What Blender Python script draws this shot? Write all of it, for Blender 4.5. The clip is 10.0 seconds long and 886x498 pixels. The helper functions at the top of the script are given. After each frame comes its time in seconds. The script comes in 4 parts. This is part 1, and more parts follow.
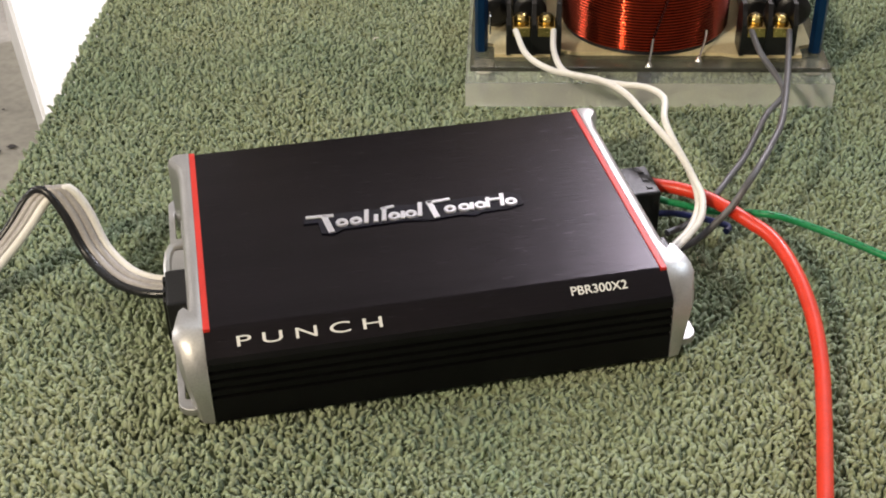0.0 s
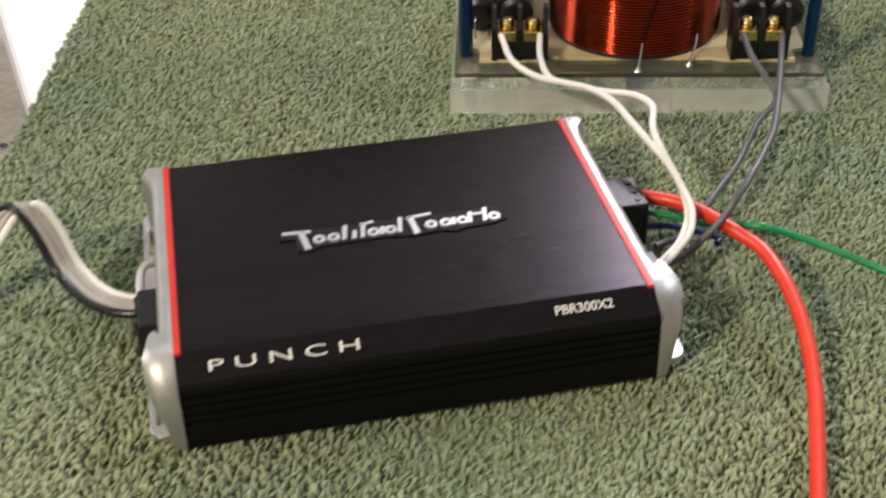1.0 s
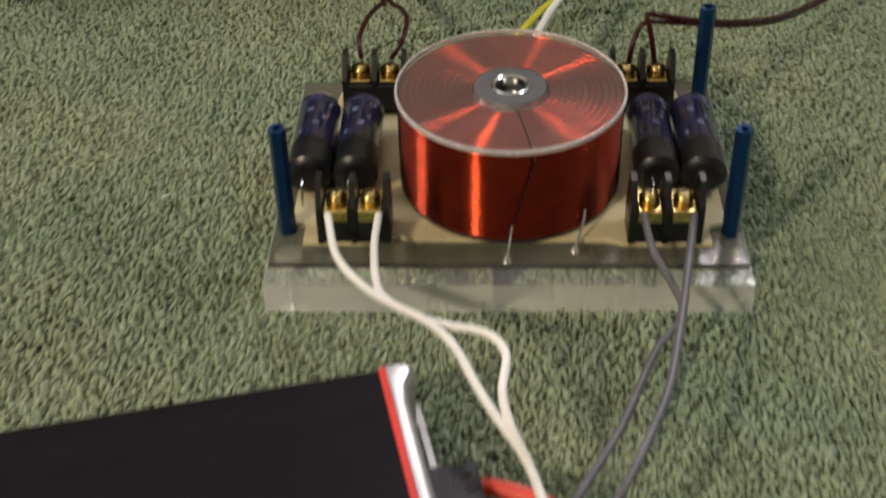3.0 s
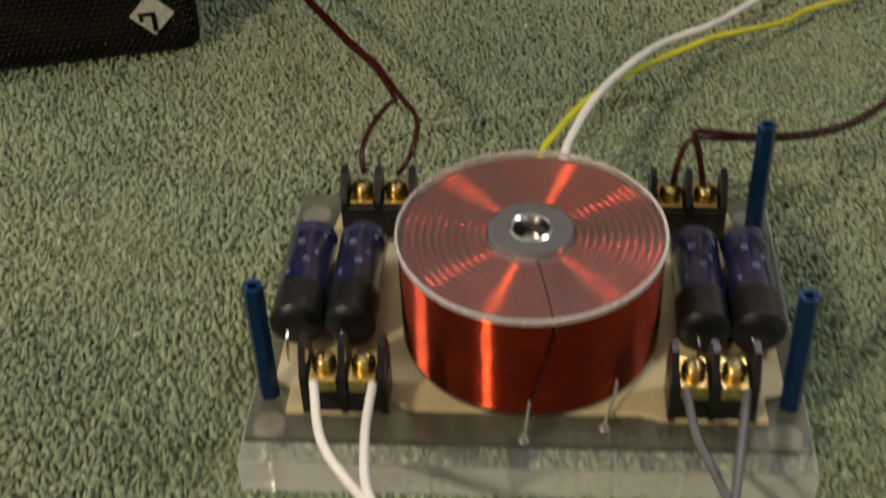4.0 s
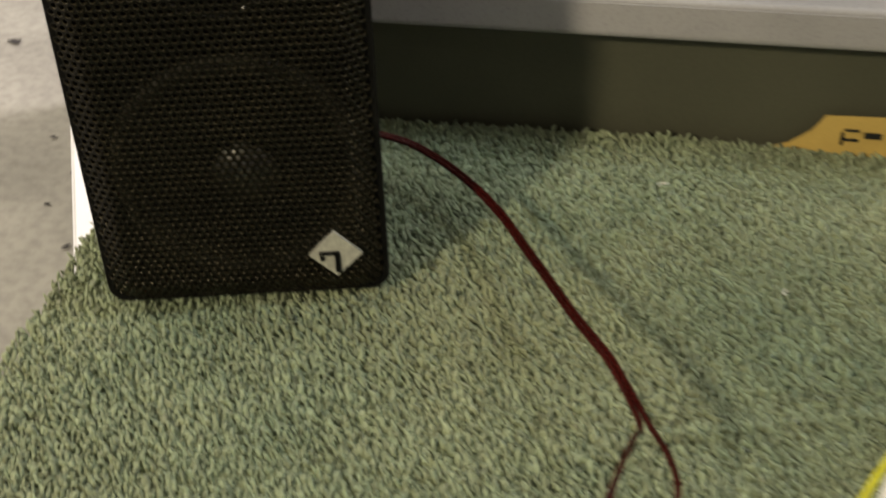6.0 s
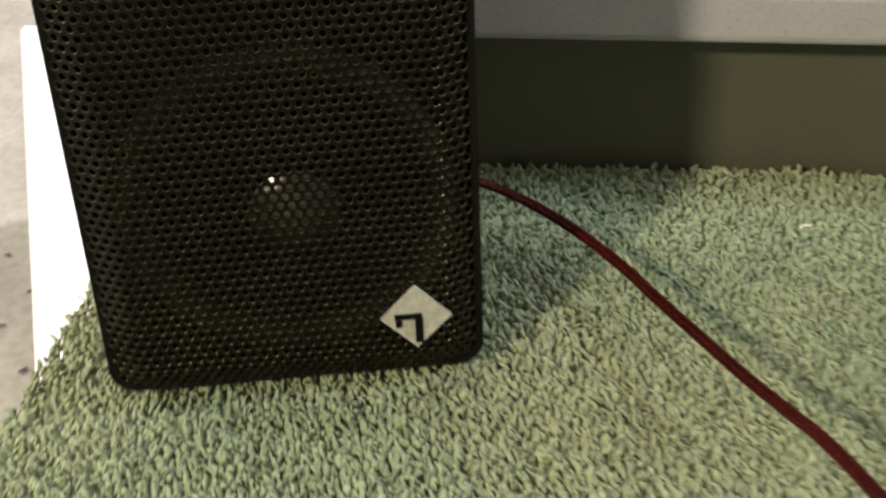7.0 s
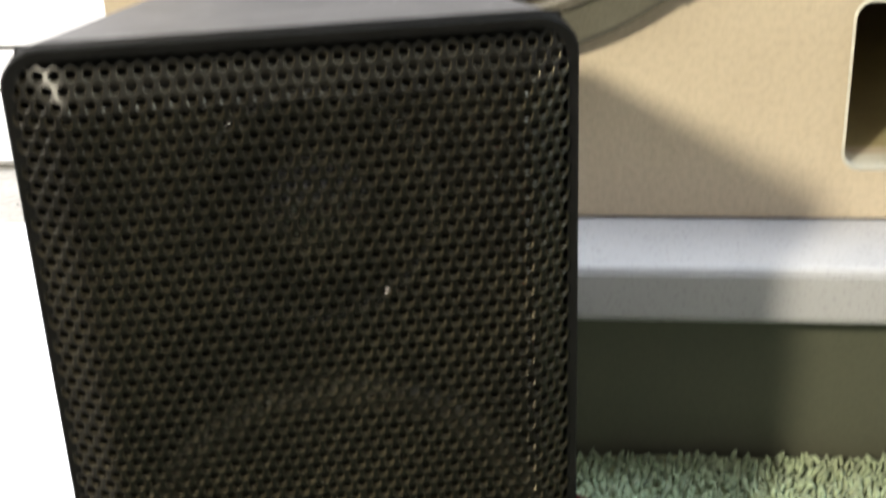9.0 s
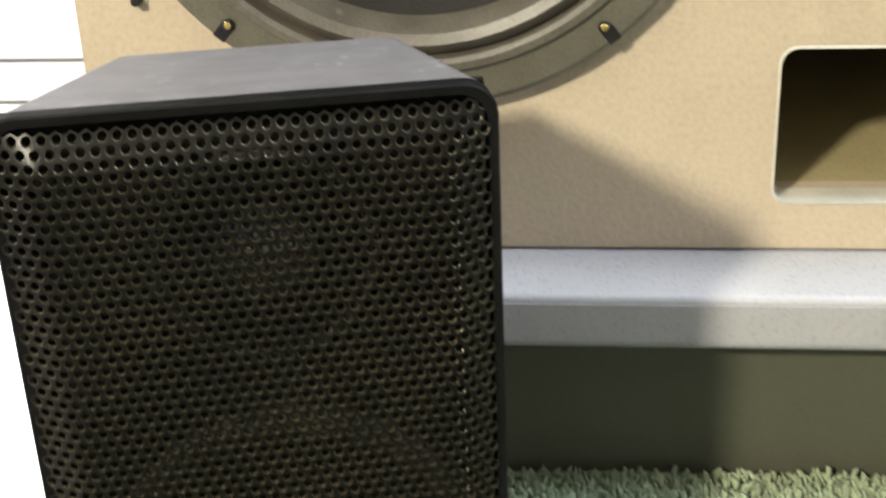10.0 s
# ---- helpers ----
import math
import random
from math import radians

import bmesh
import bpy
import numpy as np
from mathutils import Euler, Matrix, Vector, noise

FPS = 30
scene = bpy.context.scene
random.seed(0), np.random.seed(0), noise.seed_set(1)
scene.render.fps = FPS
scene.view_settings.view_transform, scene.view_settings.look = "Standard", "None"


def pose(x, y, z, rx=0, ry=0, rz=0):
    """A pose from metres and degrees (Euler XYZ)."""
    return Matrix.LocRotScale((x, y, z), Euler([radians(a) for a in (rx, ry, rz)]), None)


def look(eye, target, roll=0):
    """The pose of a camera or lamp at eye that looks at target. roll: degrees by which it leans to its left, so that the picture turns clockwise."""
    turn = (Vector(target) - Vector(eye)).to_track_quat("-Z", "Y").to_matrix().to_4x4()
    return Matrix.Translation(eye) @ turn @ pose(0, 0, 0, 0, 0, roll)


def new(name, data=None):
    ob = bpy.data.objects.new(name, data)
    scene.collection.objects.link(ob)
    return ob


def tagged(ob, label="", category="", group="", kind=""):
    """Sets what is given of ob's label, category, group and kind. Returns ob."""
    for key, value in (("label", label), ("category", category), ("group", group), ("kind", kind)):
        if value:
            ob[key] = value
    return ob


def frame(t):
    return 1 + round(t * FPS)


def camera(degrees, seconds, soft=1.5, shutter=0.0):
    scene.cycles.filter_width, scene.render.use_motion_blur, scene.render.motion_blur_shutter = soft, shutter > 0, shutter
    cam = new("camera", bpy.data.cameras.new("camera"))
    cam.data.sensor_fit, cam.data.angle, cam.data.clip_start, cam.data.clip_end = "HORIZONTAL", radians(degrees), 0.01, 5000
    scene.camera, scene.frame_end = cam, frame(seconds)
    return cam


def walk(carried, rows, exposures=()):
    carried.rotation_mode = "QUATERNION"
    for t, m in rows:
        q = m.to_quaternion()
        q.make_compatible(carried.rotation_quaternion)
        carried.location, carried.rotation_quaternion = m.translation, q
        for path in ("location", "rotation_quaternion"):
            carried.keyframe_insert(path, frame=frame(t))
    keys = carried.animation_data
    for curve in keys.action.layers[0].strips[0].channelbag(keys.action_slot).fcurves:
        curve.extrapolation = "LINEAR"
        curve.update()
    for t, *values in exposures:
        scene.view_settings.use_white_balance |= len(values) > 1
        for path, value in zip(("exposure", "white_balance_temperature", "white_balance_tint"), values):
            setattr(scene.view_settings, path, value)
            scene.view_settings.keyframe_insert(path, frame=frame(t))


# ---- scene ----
cam = camera(37.0, 10.0, soft=1.9, shutter=0.9)
# seconds, x, y, z, yaw, pitch, roll
PATH_ROWS = [
    (0, 0.0180, -0.1414, 0.2947, 3.20, -35.29, -1.29),
    (0.5, 0.0186, -0.1383, 0.2926, 3.11, -35.42, -1.24),
    (1, 0.0237, -0.1239, 0.2932, 3.19, -35.68, -1.64),
    (1.5, 0.0354, -0.0929, 0.2912, 1.65, -35.64, -1.43),
    (2, 0.0460, -0.0537, 0.2903, 1.24, -36.40, -1.09),
    (2.5, 0.0647, -0.0049, 0.2935, 1.84, -37.40, -1.50),
    (2.7, 0.0696, 0.0169, 0.2962, 1.90, -37.86, -1.28),
    (3.8, 0.0875, 0.1250, 0.2955, 5.17, -39.27, -2.73),
    (4, 0.0866, 0.1381, 0.2969, 5.43, -39.21, -2.65),
    (4.5, 0.0795, 0.1765, 0.3034, 6.53, -39.45, -2.24),
    (5, 0.0656, 0.2107, 0.3109, 9.53, -38.84, -2.19),
    (5.5, 0.0626, 0.2397, 0.3162, 12.45, -38.07, -2.60),
    (5.7, 0.0538, 0.2498, 0.3155, 12.31, -37.84, -2.43),
    (6.8, -0.0140, 0.3272, 0.2354, 10.10, -32.42, -2.48),
    (7, -0.0248, 0.3417, 0.2218, 9.27, -31.56, -2.52),
    (7.5, -0.0455, 0.3805, 0.1993, 7.96, -29.15, -2.69),
    (8, -0.0558, 0.3988, 0.1970, 7.82, -27.28, -2.66),
    (8.5, -0.0605, 0.4033, 0.2113, 7.32, -25.63, -2.43),
    (9, -0.0599, 0.4032, 0.2310, 7.12, -24.43, -2.30),
    (9.5, -0.0537, 0.3982, 0.2422, 7.02, -23.05, -2.60),
    (10, -0.0444, 0.3833, 0.2488, 6.96, -24.20, -2.47),
]
walk(cam, [(t, pose(x, y, z, 0, 0, yaw) @ pose(0, 0, 0, 90 + pitch, 0, 0) @ pose(0, 0, 0, 0, 0, roll))
           for t, x, y, z, yaw, pitch, roll in PATH_ROWS], [(0, -0.10, 6450, 13), (1, -0.08, 6450, 13), (2.5, -0.25, 6500, 12), (4, -0.42, 6950, 13), (5.7, -0.2, 7050, 10), (6.8, 0.35, 6850, 10), (7.5, 0.80, 6600, 10), (8.2, 1.15, 6200, 9), (10, 1.2, 6100, 9)])

# ---------- light ----------
world = bpy.data.worlds.new("world")
scene.world = world
world.use_nodes = True
world.node_tree.nodes["Background"].inputs[0].default_value = (0.80, 0.88, 1.0, 1)
world.node_tree.nodes["Background"].inputs[1].default_value = 0.02


def area_lamp(name, eye, target, size, watts, colour, size_y=None):
    lamp = bpy.data.lights.new(name, "AREA")
    lamp.shape = "RECTANGLE" if size_y else "DISK"
    lamp.size = size
    if size_y:
        lamp.size_y = size_y
    lamp.energy, lamp.color = watts, colour
    ob = new(name, lamp)
    ob.matrix_world = look(eye, target)
    return ob


KEY = (-0.95, -1.02, 1.26)      # the warm work lamp, front left, that casts the hard shadows
area_lamp("work_lamp_light", KEY, (0, 0.55, 0), 0.19, 32, (1.0, 0.87, 0.64))
area_lamp("side_ceiling_light", (1.15, 0.70, 1.58), (0, 0.5, 0), 0.32, 12.5, (0.78, 0.89, 1.0), 0.36)
# unseen overhead fill, added to lift the shadows
area_lamp("overhead_fill_light", (-0.3, 0.9, 1.62), (-0.3, 0.9, 0), 1.2, 3.5, (0.86, 0.95, 1.0), 0.25)
# unseen fill, added to brighten the white chest, cabinet and floor
area_lamp("chest_fill_light", (-2.6, 0.9, 1.5), (-1.2, 2.2, -0.6), 0.8, 44, (1.0, 0.97, 0.93), 0.8)
# unseen lamp, added to give the amplifier's top a sheen on its right
area_lamp("amp_sheen_light", (0.70, 2.65, 1.72), (0.70, 2.65, 0), 0.60, 84, (0.97, 0.92, 1.0), 0.66)

# ---------- materials ----------
def material(name, colour, rough=0.5, metal=0.0, vary=0.15, scale=60.0, bump=0.1, fine=900.0, tint=None, coat=0.0,
             stretch=(1, 1, 1), glass=0.0, ior=1.45, per_piece=0.0):
    """A surface with variation at two scales: broad stains and fine grain, which also drives bump and gloss."""
    m = bpy.data.materials.new(name)
    m.use_nodes = True
    nt = m.node_tree
    b = nt.nodes["Principled BSDF"]
    b.inputs["Metallic"].default_value = metal
    b.inputs["IOR"].default_value = ior
    b.inputs["Transmission Weight"].default_value = glass
    b.inputs["Coat Weight"].default_value = coat
    b.inputs["Coat Roughness"].default_value = 0.12
    tc = nt.nodes.new("ShaderNodeTexCoord")
    mp = nt.nodes.new("ShaderNodeMapping")
    mp.inputs["Scale"].default_value = stretch
    nt.links.new(tc.outputs["Object"], mp.inputs["Vector"])
    broad = nt.nodes.new("ShaderNodeTexNoise")
    broad.inputs["Scale"].default_value = scale
    broad.inputs["Detail"].default_value = 5
    grain = nt.nodes.new("ShaderNodeTexNoise")
    grain.inputs["Scale"].default_value = fine
    grain.inputs["Detail"].default_value = 3
    for n in (broad, grain):
        nt.links.new(mp.outputs["Vector"], n.inputs["Vector"])
    mix = nt.nodes.new("ShaderNodeMixRGB")
    other = tint or tuple(c * (1 - 2 * vary) for c in colour)
    mix.inputs["Color1"].default_value = (*colour, 1)
    mix.inputs["Color2"].default_value = (*other, 1)
    ramp = nt.nodes.new("ShaderNodeValToRGB")
    ramp.color_ramp.elements[0].position, ramp.color_ramp.elements[1].position = 0.36, 0.66
    nt.links.new(broad.outputs["Fac"], ramp.inputs["Fac"])
    nt.links.new(ramp.outputs["Color"], mix.inputs["Fac"])
    speck = nt.nodes.new("ShaderNodeMixRGB")
    speck.blend_type = "MULTIPLY"
    speck.inputs["Fac"].default_value = min(1.0, 1.6 * vary)
    nt.links.new(mix.outputs["Color"], speck.inputs["Color1"])
    g2 = nt.nodes.new("ShaderNodeValToRGB")
    g2.color_ramp.elements[0].position, g2.color_ramp.elements[1].position = 0.3, 0.6
    nt.links.new(grain.outputs["Fac"], g2.inputs["Fac"])
    nt.links.new(g2.outputs["Color"], speck.inputs["Color2"])
    last = speck
    if per_piece:
        geo = nt.nodes.new("ShaderNodeNewGeometry")
        hsv = nt.nodes.new("ShaderNodeHueSaturation")
        for socket, low, high in (("Value", 1 - per_piece, 1 + per_piece), ("Hue", 0.5 - 0.05 * per_piece, 0.5 + 0.05 * per_piece)):
            rg = nt.nodes.new("ShaderNodeMapRange")
            rg.inputs["To Min"].default_value, rg.inputs["To Max"].default_value = low, high
            nt.links.new(geo.outputs["Random Per Island"], rg.inputs["Value"])
            nt.links.new(rg.outputs["Result"], hsv.inputs[socket])
        nt.links.new(last.outputs["Color"], hsv.inputs["Color"])
        last = hsv
    nt.links.new(last.outputs["Color"], b.inputs["Base Color"])
    rr = nt.nodes.new("ShaderNodeMapRange")
    rr.inputs["To Min"].default_value, rr.inputs["To Max"].default_value = max(0.02, rough - 0.10), min(1, rough + 0.10)
    nt.links.new(grain.outputs["Fac"], rr.inputs["Value"])
    nt.links.new(rr.outputs["Result"], b.inputs["Roughness"])
    if bump:
        bp = nt.nodes.new("ShaderNodeBump")
        bp.inputs["Strength"].default_value = bump
        bp.inputs["Distance"].default_value = 0.0006
        nt.links.new(grain.outputs["Fac"], bp.inputs["Height"])
        nt.links.new(bp.outputs["Normal"], b.inputs["Normal"])
    return m


TOWEL = material("towel_green", (0.325, 0.362, 0.218), 0.95, vary=0.10, scale=9, bump=0.3, fine=1500, tint=(0.235, 0.300, 0.188), per_piece=0.18)
TOWEL_BASE = material("towel_ground", (0.25, 0.285, 0.155), 0.95, vary=0.2, scale=90, bump=0.5)
for fuzz in (TOWEL, TOWEL_BASE):   # SHEEN of loose cotton fibres
    fuzz.node_tree.nodes["Principled BSDF"].inputs["Sheen Weight"].default_value = 0.12
    fuzz.node_tree.nodes["Principled BSDF"].inputs["Sheen Roughness"].default_value = 0.6
BENCH = material("bench_board", (0.42, 0.40, 0.36), 0.6, vary=0.12)
BLACK_ANOD = material("brushed_black_anodised", (0.029, 0.025, 0.029), 0.235, metal=0.90, vary=0.10, scale=40, bump=0.10, fine=900, stretch=(0.12, 1.6, 1.6), coat=0.0)
BLACK_RIBS = material("matt_black_anodised", (0.004, 0.004, 0.0042), 0.40, vary=0.15, bump=0.1, ior=1.25)
BLACK_PAINT = material("matt_black_paint", (0.006, 0.006, 0.006), 0.55, vary=0.2, bump=0.1, ior=1.22)
CAST = material("cast_aluminium", (0.55, 0.54, 0.53), 0.43, metal=0.85, vary=0.08, bump=0.12, fine=1600)
STEEL = material("bright_steel", (0.75, 0.74, 0.72), 0.22, metal=1.0, vary=0.08, bump=0.05)
EMBLEM_BACK = material("glossy_navy_plastic", (0.004, 0.004, 0.012), 0.16, vary=0.1, bump=0.0)
CHROME = material("chrome_badge", (0.80, 0.79, 0.80), 0.38, metal=1.0, vary=0.06, bump=0.05)
RED_STRIP = material("red_plastic", (0.62, 0.030, 0.018), 0.40, vary=0.06, bump=0.04)
RED_PVC = material("red_cable_sheath", (0.72, 0.045, 0.018), 0.33, vary=0.06, bump=0.06, scale=120)
GREEN_PVC = material("green_cable_sheath", (0.015, 0.27, 0.09), 0.30, vary=0.10, bump=0.06)
BLUE_PVC = material("blue_cable_sheath", (0.012, 0.02, 0.12), 0.35, vary=0.10, bump=0.06)
WHITE_PVC = material("white_cable_sheath", (0.80, 0.77, 0.71), 0.38, vary=0.05, bump=0.06)
GREY_PVC = material("grey_cable_sheath", (0.115, 0.112, 0.12), 0.38, vary=0.10, bump=0.06)
SILVER_PVC = material("silver_grey_sheath", (0.42, 0.39, 0.37), 0.35, vary=0.10, bump=0.06)
BLACK_PVC = material("black_cable_sheath", (0.012, 0.012, 0.013), 0.30, vary=0.10, bump=0.06)
YELLOW_PVC = material("yellow_cable_sheath", (0.62, 0.58, 0.03), 0.35, vary=0.08, bump=0.06)
MAROON_PVC = material("dark_red_zip_cord", (0.040, 0.0022, 0.0014), 0.28, vary=0.15, bump=0.06, ior=1.36)
BLACK_PLASTIC = material("black_plastic", (0.010, 0.010, 0.011), 0.34, vary=0.2, bump=0.2)
ACRYLIC = material("clear_acrylic", (0.90, 0.92, 0.90), 0.06, vary=0.02, bump=0.0, glass=0.88, ior=1.49)
# part-white edge of the clear plate: refracted light put into the colour
EDGE_WHITE = material("whitened_acrylic_edge", (0.88, 0.88, 0.90), 0.13, vary=0.03, scale=70, bump=0.0, glass=0.56, ior=1.45)
SMOKE = material("smoked_acrylic", (0.34, 0.33, 0.28), 0.13, vary=0.06, bump=0.0, glass=0.90, ior=1.49)
PCB = material("cream_circuit_board", (0.66, 0.56, 0.33), 0.45, vary=0.08, bump=0.06)
COPPER = material("red_enamelled_copper", (0.32, 0.030, 0.006), 0.13, metal=1.0, vary=0.10, scale=150, bump=0.0, coat=0.25)
CLEAR_DISC = material("clear_cover_disc", (0.95, 0.87, 0.85), 0.03, vary=0.02, bump=0.0, glass=0.972, ior=1.24)
HUB = material("grey_fibre_washer", (0.105, 0.105, 0.11), 0.4, vary=0.1, bump=0.1)
CAP = material("dark_blue_sleeve", (0.022, 0.023, 0.075), 0.18, vary=0.25, scale=120, bump=0.08, coat=0.4)
SLEEVE_INK = material("faded_blue_ink", (0.16, 0.18, 0.34), 0.4, vary=0.3, scale=600, bump=0.0)
GOLD = material("gold_plated_brass", (0.80, 0.59, 0.22), 0.24, metal=1.0, vary=0.12, scale=400, bump=0.08)
BLUE_POST = material("blue_anodised_aluminium", (0.008, 0.050, 0.155), 0.33, metal=0.7, vary=0.08, bump=0.06)
NYLON = material("white_nylon", (0.72, 0.70, 0.64), 0.4, vary=0.05)
SPK_BOX = material("dusty_black_vinyl", (0.150, 0.142, 0.144), 0.55, vary=0.10, scale=90, bump=0.15, fine=1100)
GRILLE = material("black_painted_steel", (0.0045, 0.0042, 0.0027), 0.33, vary=0.15, bump=0.04, ior=1.28)
# hole lips toned paler and yellower to paint in the lamp's glints
PUNCHED = material("glint_toned_hole_edge", (0.046, 0.038, 0.020), 0.34, metal=0.6, vary=0.25, bump=0.05)
DULL_RUBBER = material("dull_black_rubber", (0.075, 0.070, 0.055), 0.5, vary=0.15, bump=0.1)
CONE = material("black_paper_cone", (0.007, 0.0065, 0.0055), 0.7, vary=0.2, bump=0.3)
BADGE = material("brushed_silver_badge", (0.62, 0.62, 0.55), 0.42, metal=0.25, vary=0.12, scale=300, bump=0.2)
MDF = material("raw_particle_board", (0.50, 0.425, 0.315), 0.82, vary=0.07, scale=11, bump=0.4, fine=520, tint=(0.43, 0.36, 0.265))
PORT_EDGE_LIT = material("lit_port_edge", (0.60, 0.58, 0.50), 0.7, vary=0.08, bump=0.3)
GASKET = material("grey_stamped_basket", (0.15, 0.142, 0.108), 0.42, metal=0.4, vary=0.12, bump=0.3)
SURROUND = material("dusty_rubber_surround", (0.13, 0.118, 0.095), 0.36, vary=0.15, bump=0.2)
SHELF = material("grey_laminate", (0.37, 0.37, 0.39), 0.30, vary=0.05, scale=30, bump=0.08)
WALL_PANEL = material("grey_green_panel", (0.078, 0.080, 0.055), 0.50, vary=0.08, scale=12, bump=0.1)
MANILA = material("manila_card", (0.60, 0.42, 0.12), 0.7, vary=0.06, bump=0.1)
INK = material("black_ink", (0.01, 0.01, 0.01), 0.6, vary=0.0, bump=0.0)
FLOOR = material("speckled_concrete", (0.42, 0.40, 0.35), 0.7, vary=0.14, scale=5, bump=0.2, fine=60)
SPOT = material("dark_paint_spot", (0.05, 0.045, 0.045), 0.6, vary=0.1)
WHITE_PAINT = material("white_enamel", (0.80, 0.79, 0.77), 0.45, vary=0.03, scale=4, bump=0.05)
PLASTER = material("white_plaster", (0.72, 0.71, 0.69), 0.85, vary=0.05, scale=3, bump=0.2, fine=80)
DUSTCAP = material("glossy_black_dust_cap", (0.02, 0.019, 0.018), 0.14, vary=0.1, bump=0.02, coat=1.0)
DOME = material("polished_grey_dome", (0.34, 0.34, 0.32), 0.32, metal=1.0, vary=0.05, bump=0.0)
PORT_MDF = material("dull_port_board", (0.40, 0.34, 0.18), 0.85, vary=0.08, scale=22, bump=0.4, fine=700)
DISC_EDGE = material("frosted_disc_edge", (0.72, 0.68, 0.66), 0.25, vary=0.04, bump=0.0, glass=0.4, ior=1.4)


def flecks(m, colour, scale, size, amount, lo=0.45):
    """Small scattered marks (dust, chips, scuffs) over a surface, thinned out by a broad noise."""
    nt = m.node_tree
    b = nt.nodes["Principled BSDF"]
    was = b.inputs["Base Color"].links[0].from_socket
    tc = nt.nodes.new("ShaderNodeTexCoord")
    warp = nt.nodes.new("ShaderNodeTexNoise")
    warp.inputs["Scale"].default_value = scale * 1.7
    add = nt.nodes.new("ShaderNodeMixRGB")
    add.inputs["Fac"].default_value = 0.012
    nt.links.new(tc.outputs["Object"], add.inputs["Color1"])
    nt.links.new(warp.outputs["Color"], add.inputs["Color2"])
    nt.links.new(tc.outputs["Object"], warp.inputs["Vector"])
    vor = nt.nodes.new("ShaderNodeTexVoronoi")
    vor.inputs["Scale"].default_value = scale
    nt.links.new(add.outputs["Color"], vor.inputs["Vector"])
    spot = nt.nodes.new("ShaderNodeMapRange")
    spot.inputs["From Min"].default_value, spot.inputs["From Max"].default_value = size, size * 0.45
    nt.links.new(vor.outputs["Distance"], spot.inputs["Value"])
    thin = nt.nodes.new("ShaderNodeTexNoise")
    thin.inputs["Scale"].default_value = scale * 0.31
    nt.links.new(tc.outputs["Object"], thin.inputs["Vector"])
    keep = nt.nodes.new("ShaderNodeMapRange")
    keep.inputs["From Min"].default_value, keep.inputs["From Max"].default_value = lo, lo + 0.15
    keep.inputs["To Max"].default_value = amount
    nt.links.new(thin.outputs["Fac"], keep.inputs["Value"])
    fac = nt.nodes.new("ShaderNodeMath")
    fac.operation = "MULTIPLY"
    nt.links.new(spot.outputs["Result"], fac.inputs[0])
    nt.links.new(keep.outputs["Result"], fac.inputs[1])
    mix = nt.nodes.new("ShaderNodeMixRGB")
    mix.inputs["Color2"].default_value = (*colour, 1)
    nt.links.new(fac.outputs["Value"], mix.inputs["Fac"])
    nt.links.new(was, mix.inputs["Color1"])
    nt.links.new(mix.outputs["Color"], b.inputs["Base Color"])


flecks(SPK_BOX, (0.30, 0.29, 0.29), 150, 0.24, 0.45, 0.40)
flecks(MDF, (0.40, 0.30, 0.18), 26, 0.26, 0.55, 0.52)
flecks(MDF, (0.64, 0.54, 0.39), 48, 0.34, 0.35, 0.5)
flecks(MDF, (0.38, 0.31, 0.215), 13, 0.42, 0.35, 0.50)
flecks(GASKET, (0.10, 0.095, 0.085), 55, 0.3, 0.6, 0.45)
flecks(SURROUND, (0.22, 0.20, 0.17), 90, 0.3, 0.5, 0.45)

# ---------- mesh helpers ----------
def part(name, bm, mat, parent=None, label="", smooth=False):
    me = bpy.data.meshes.new(name)
    bm.normal_update()
    bm.to_mesh(me)
    bm.free()
    me.materials.append(mat)
    if smooth:
        me.shade_smooth()
        me.set_sharp_from_angle(angle=radians(38))
    ob = new(name, me)
    ob.parent = parent
    if label:
        tagged(ob, label)
    return ob


def thing(name, loc, rz, label, category, group="", kind=""):
    ob = new(name)
    ob.empty_display_size = 0.02
    ob.matrix_world = pose(*loc, 0, 0, rz)
    return tagged(ob, label, category, group, kind)


def setting(name, bm, mat, label, category, smooth=False):
    return tagged(part(name, bm, mat, None, "", smooth), label, category, "", "structure")


def bm_new():
    return bmesh.new()


def box(bm, x0, x1, y0, y1, z0, z1, bevel=0.0, seg=2):
    got = bmesh.ops.create_cube(bm, size=1.0)
    vs = got["verts"]
    for v in vs:
        v.co = Vector((x0 + (v.co.x + 0.5) * (x1 - x0), y0 + (v.co.y + 0.5) * (y1 - y0), z0 + (v.co.z + 0.5) * (z1 - z0)))
    if bevel:
        es = list({e for v in vs for e in v.link_edges})
        bmesh.ops.bevel(bm, geom=es, offset=bevel, segments=seg, affect="EDGES", profile=0.5)
    return bm


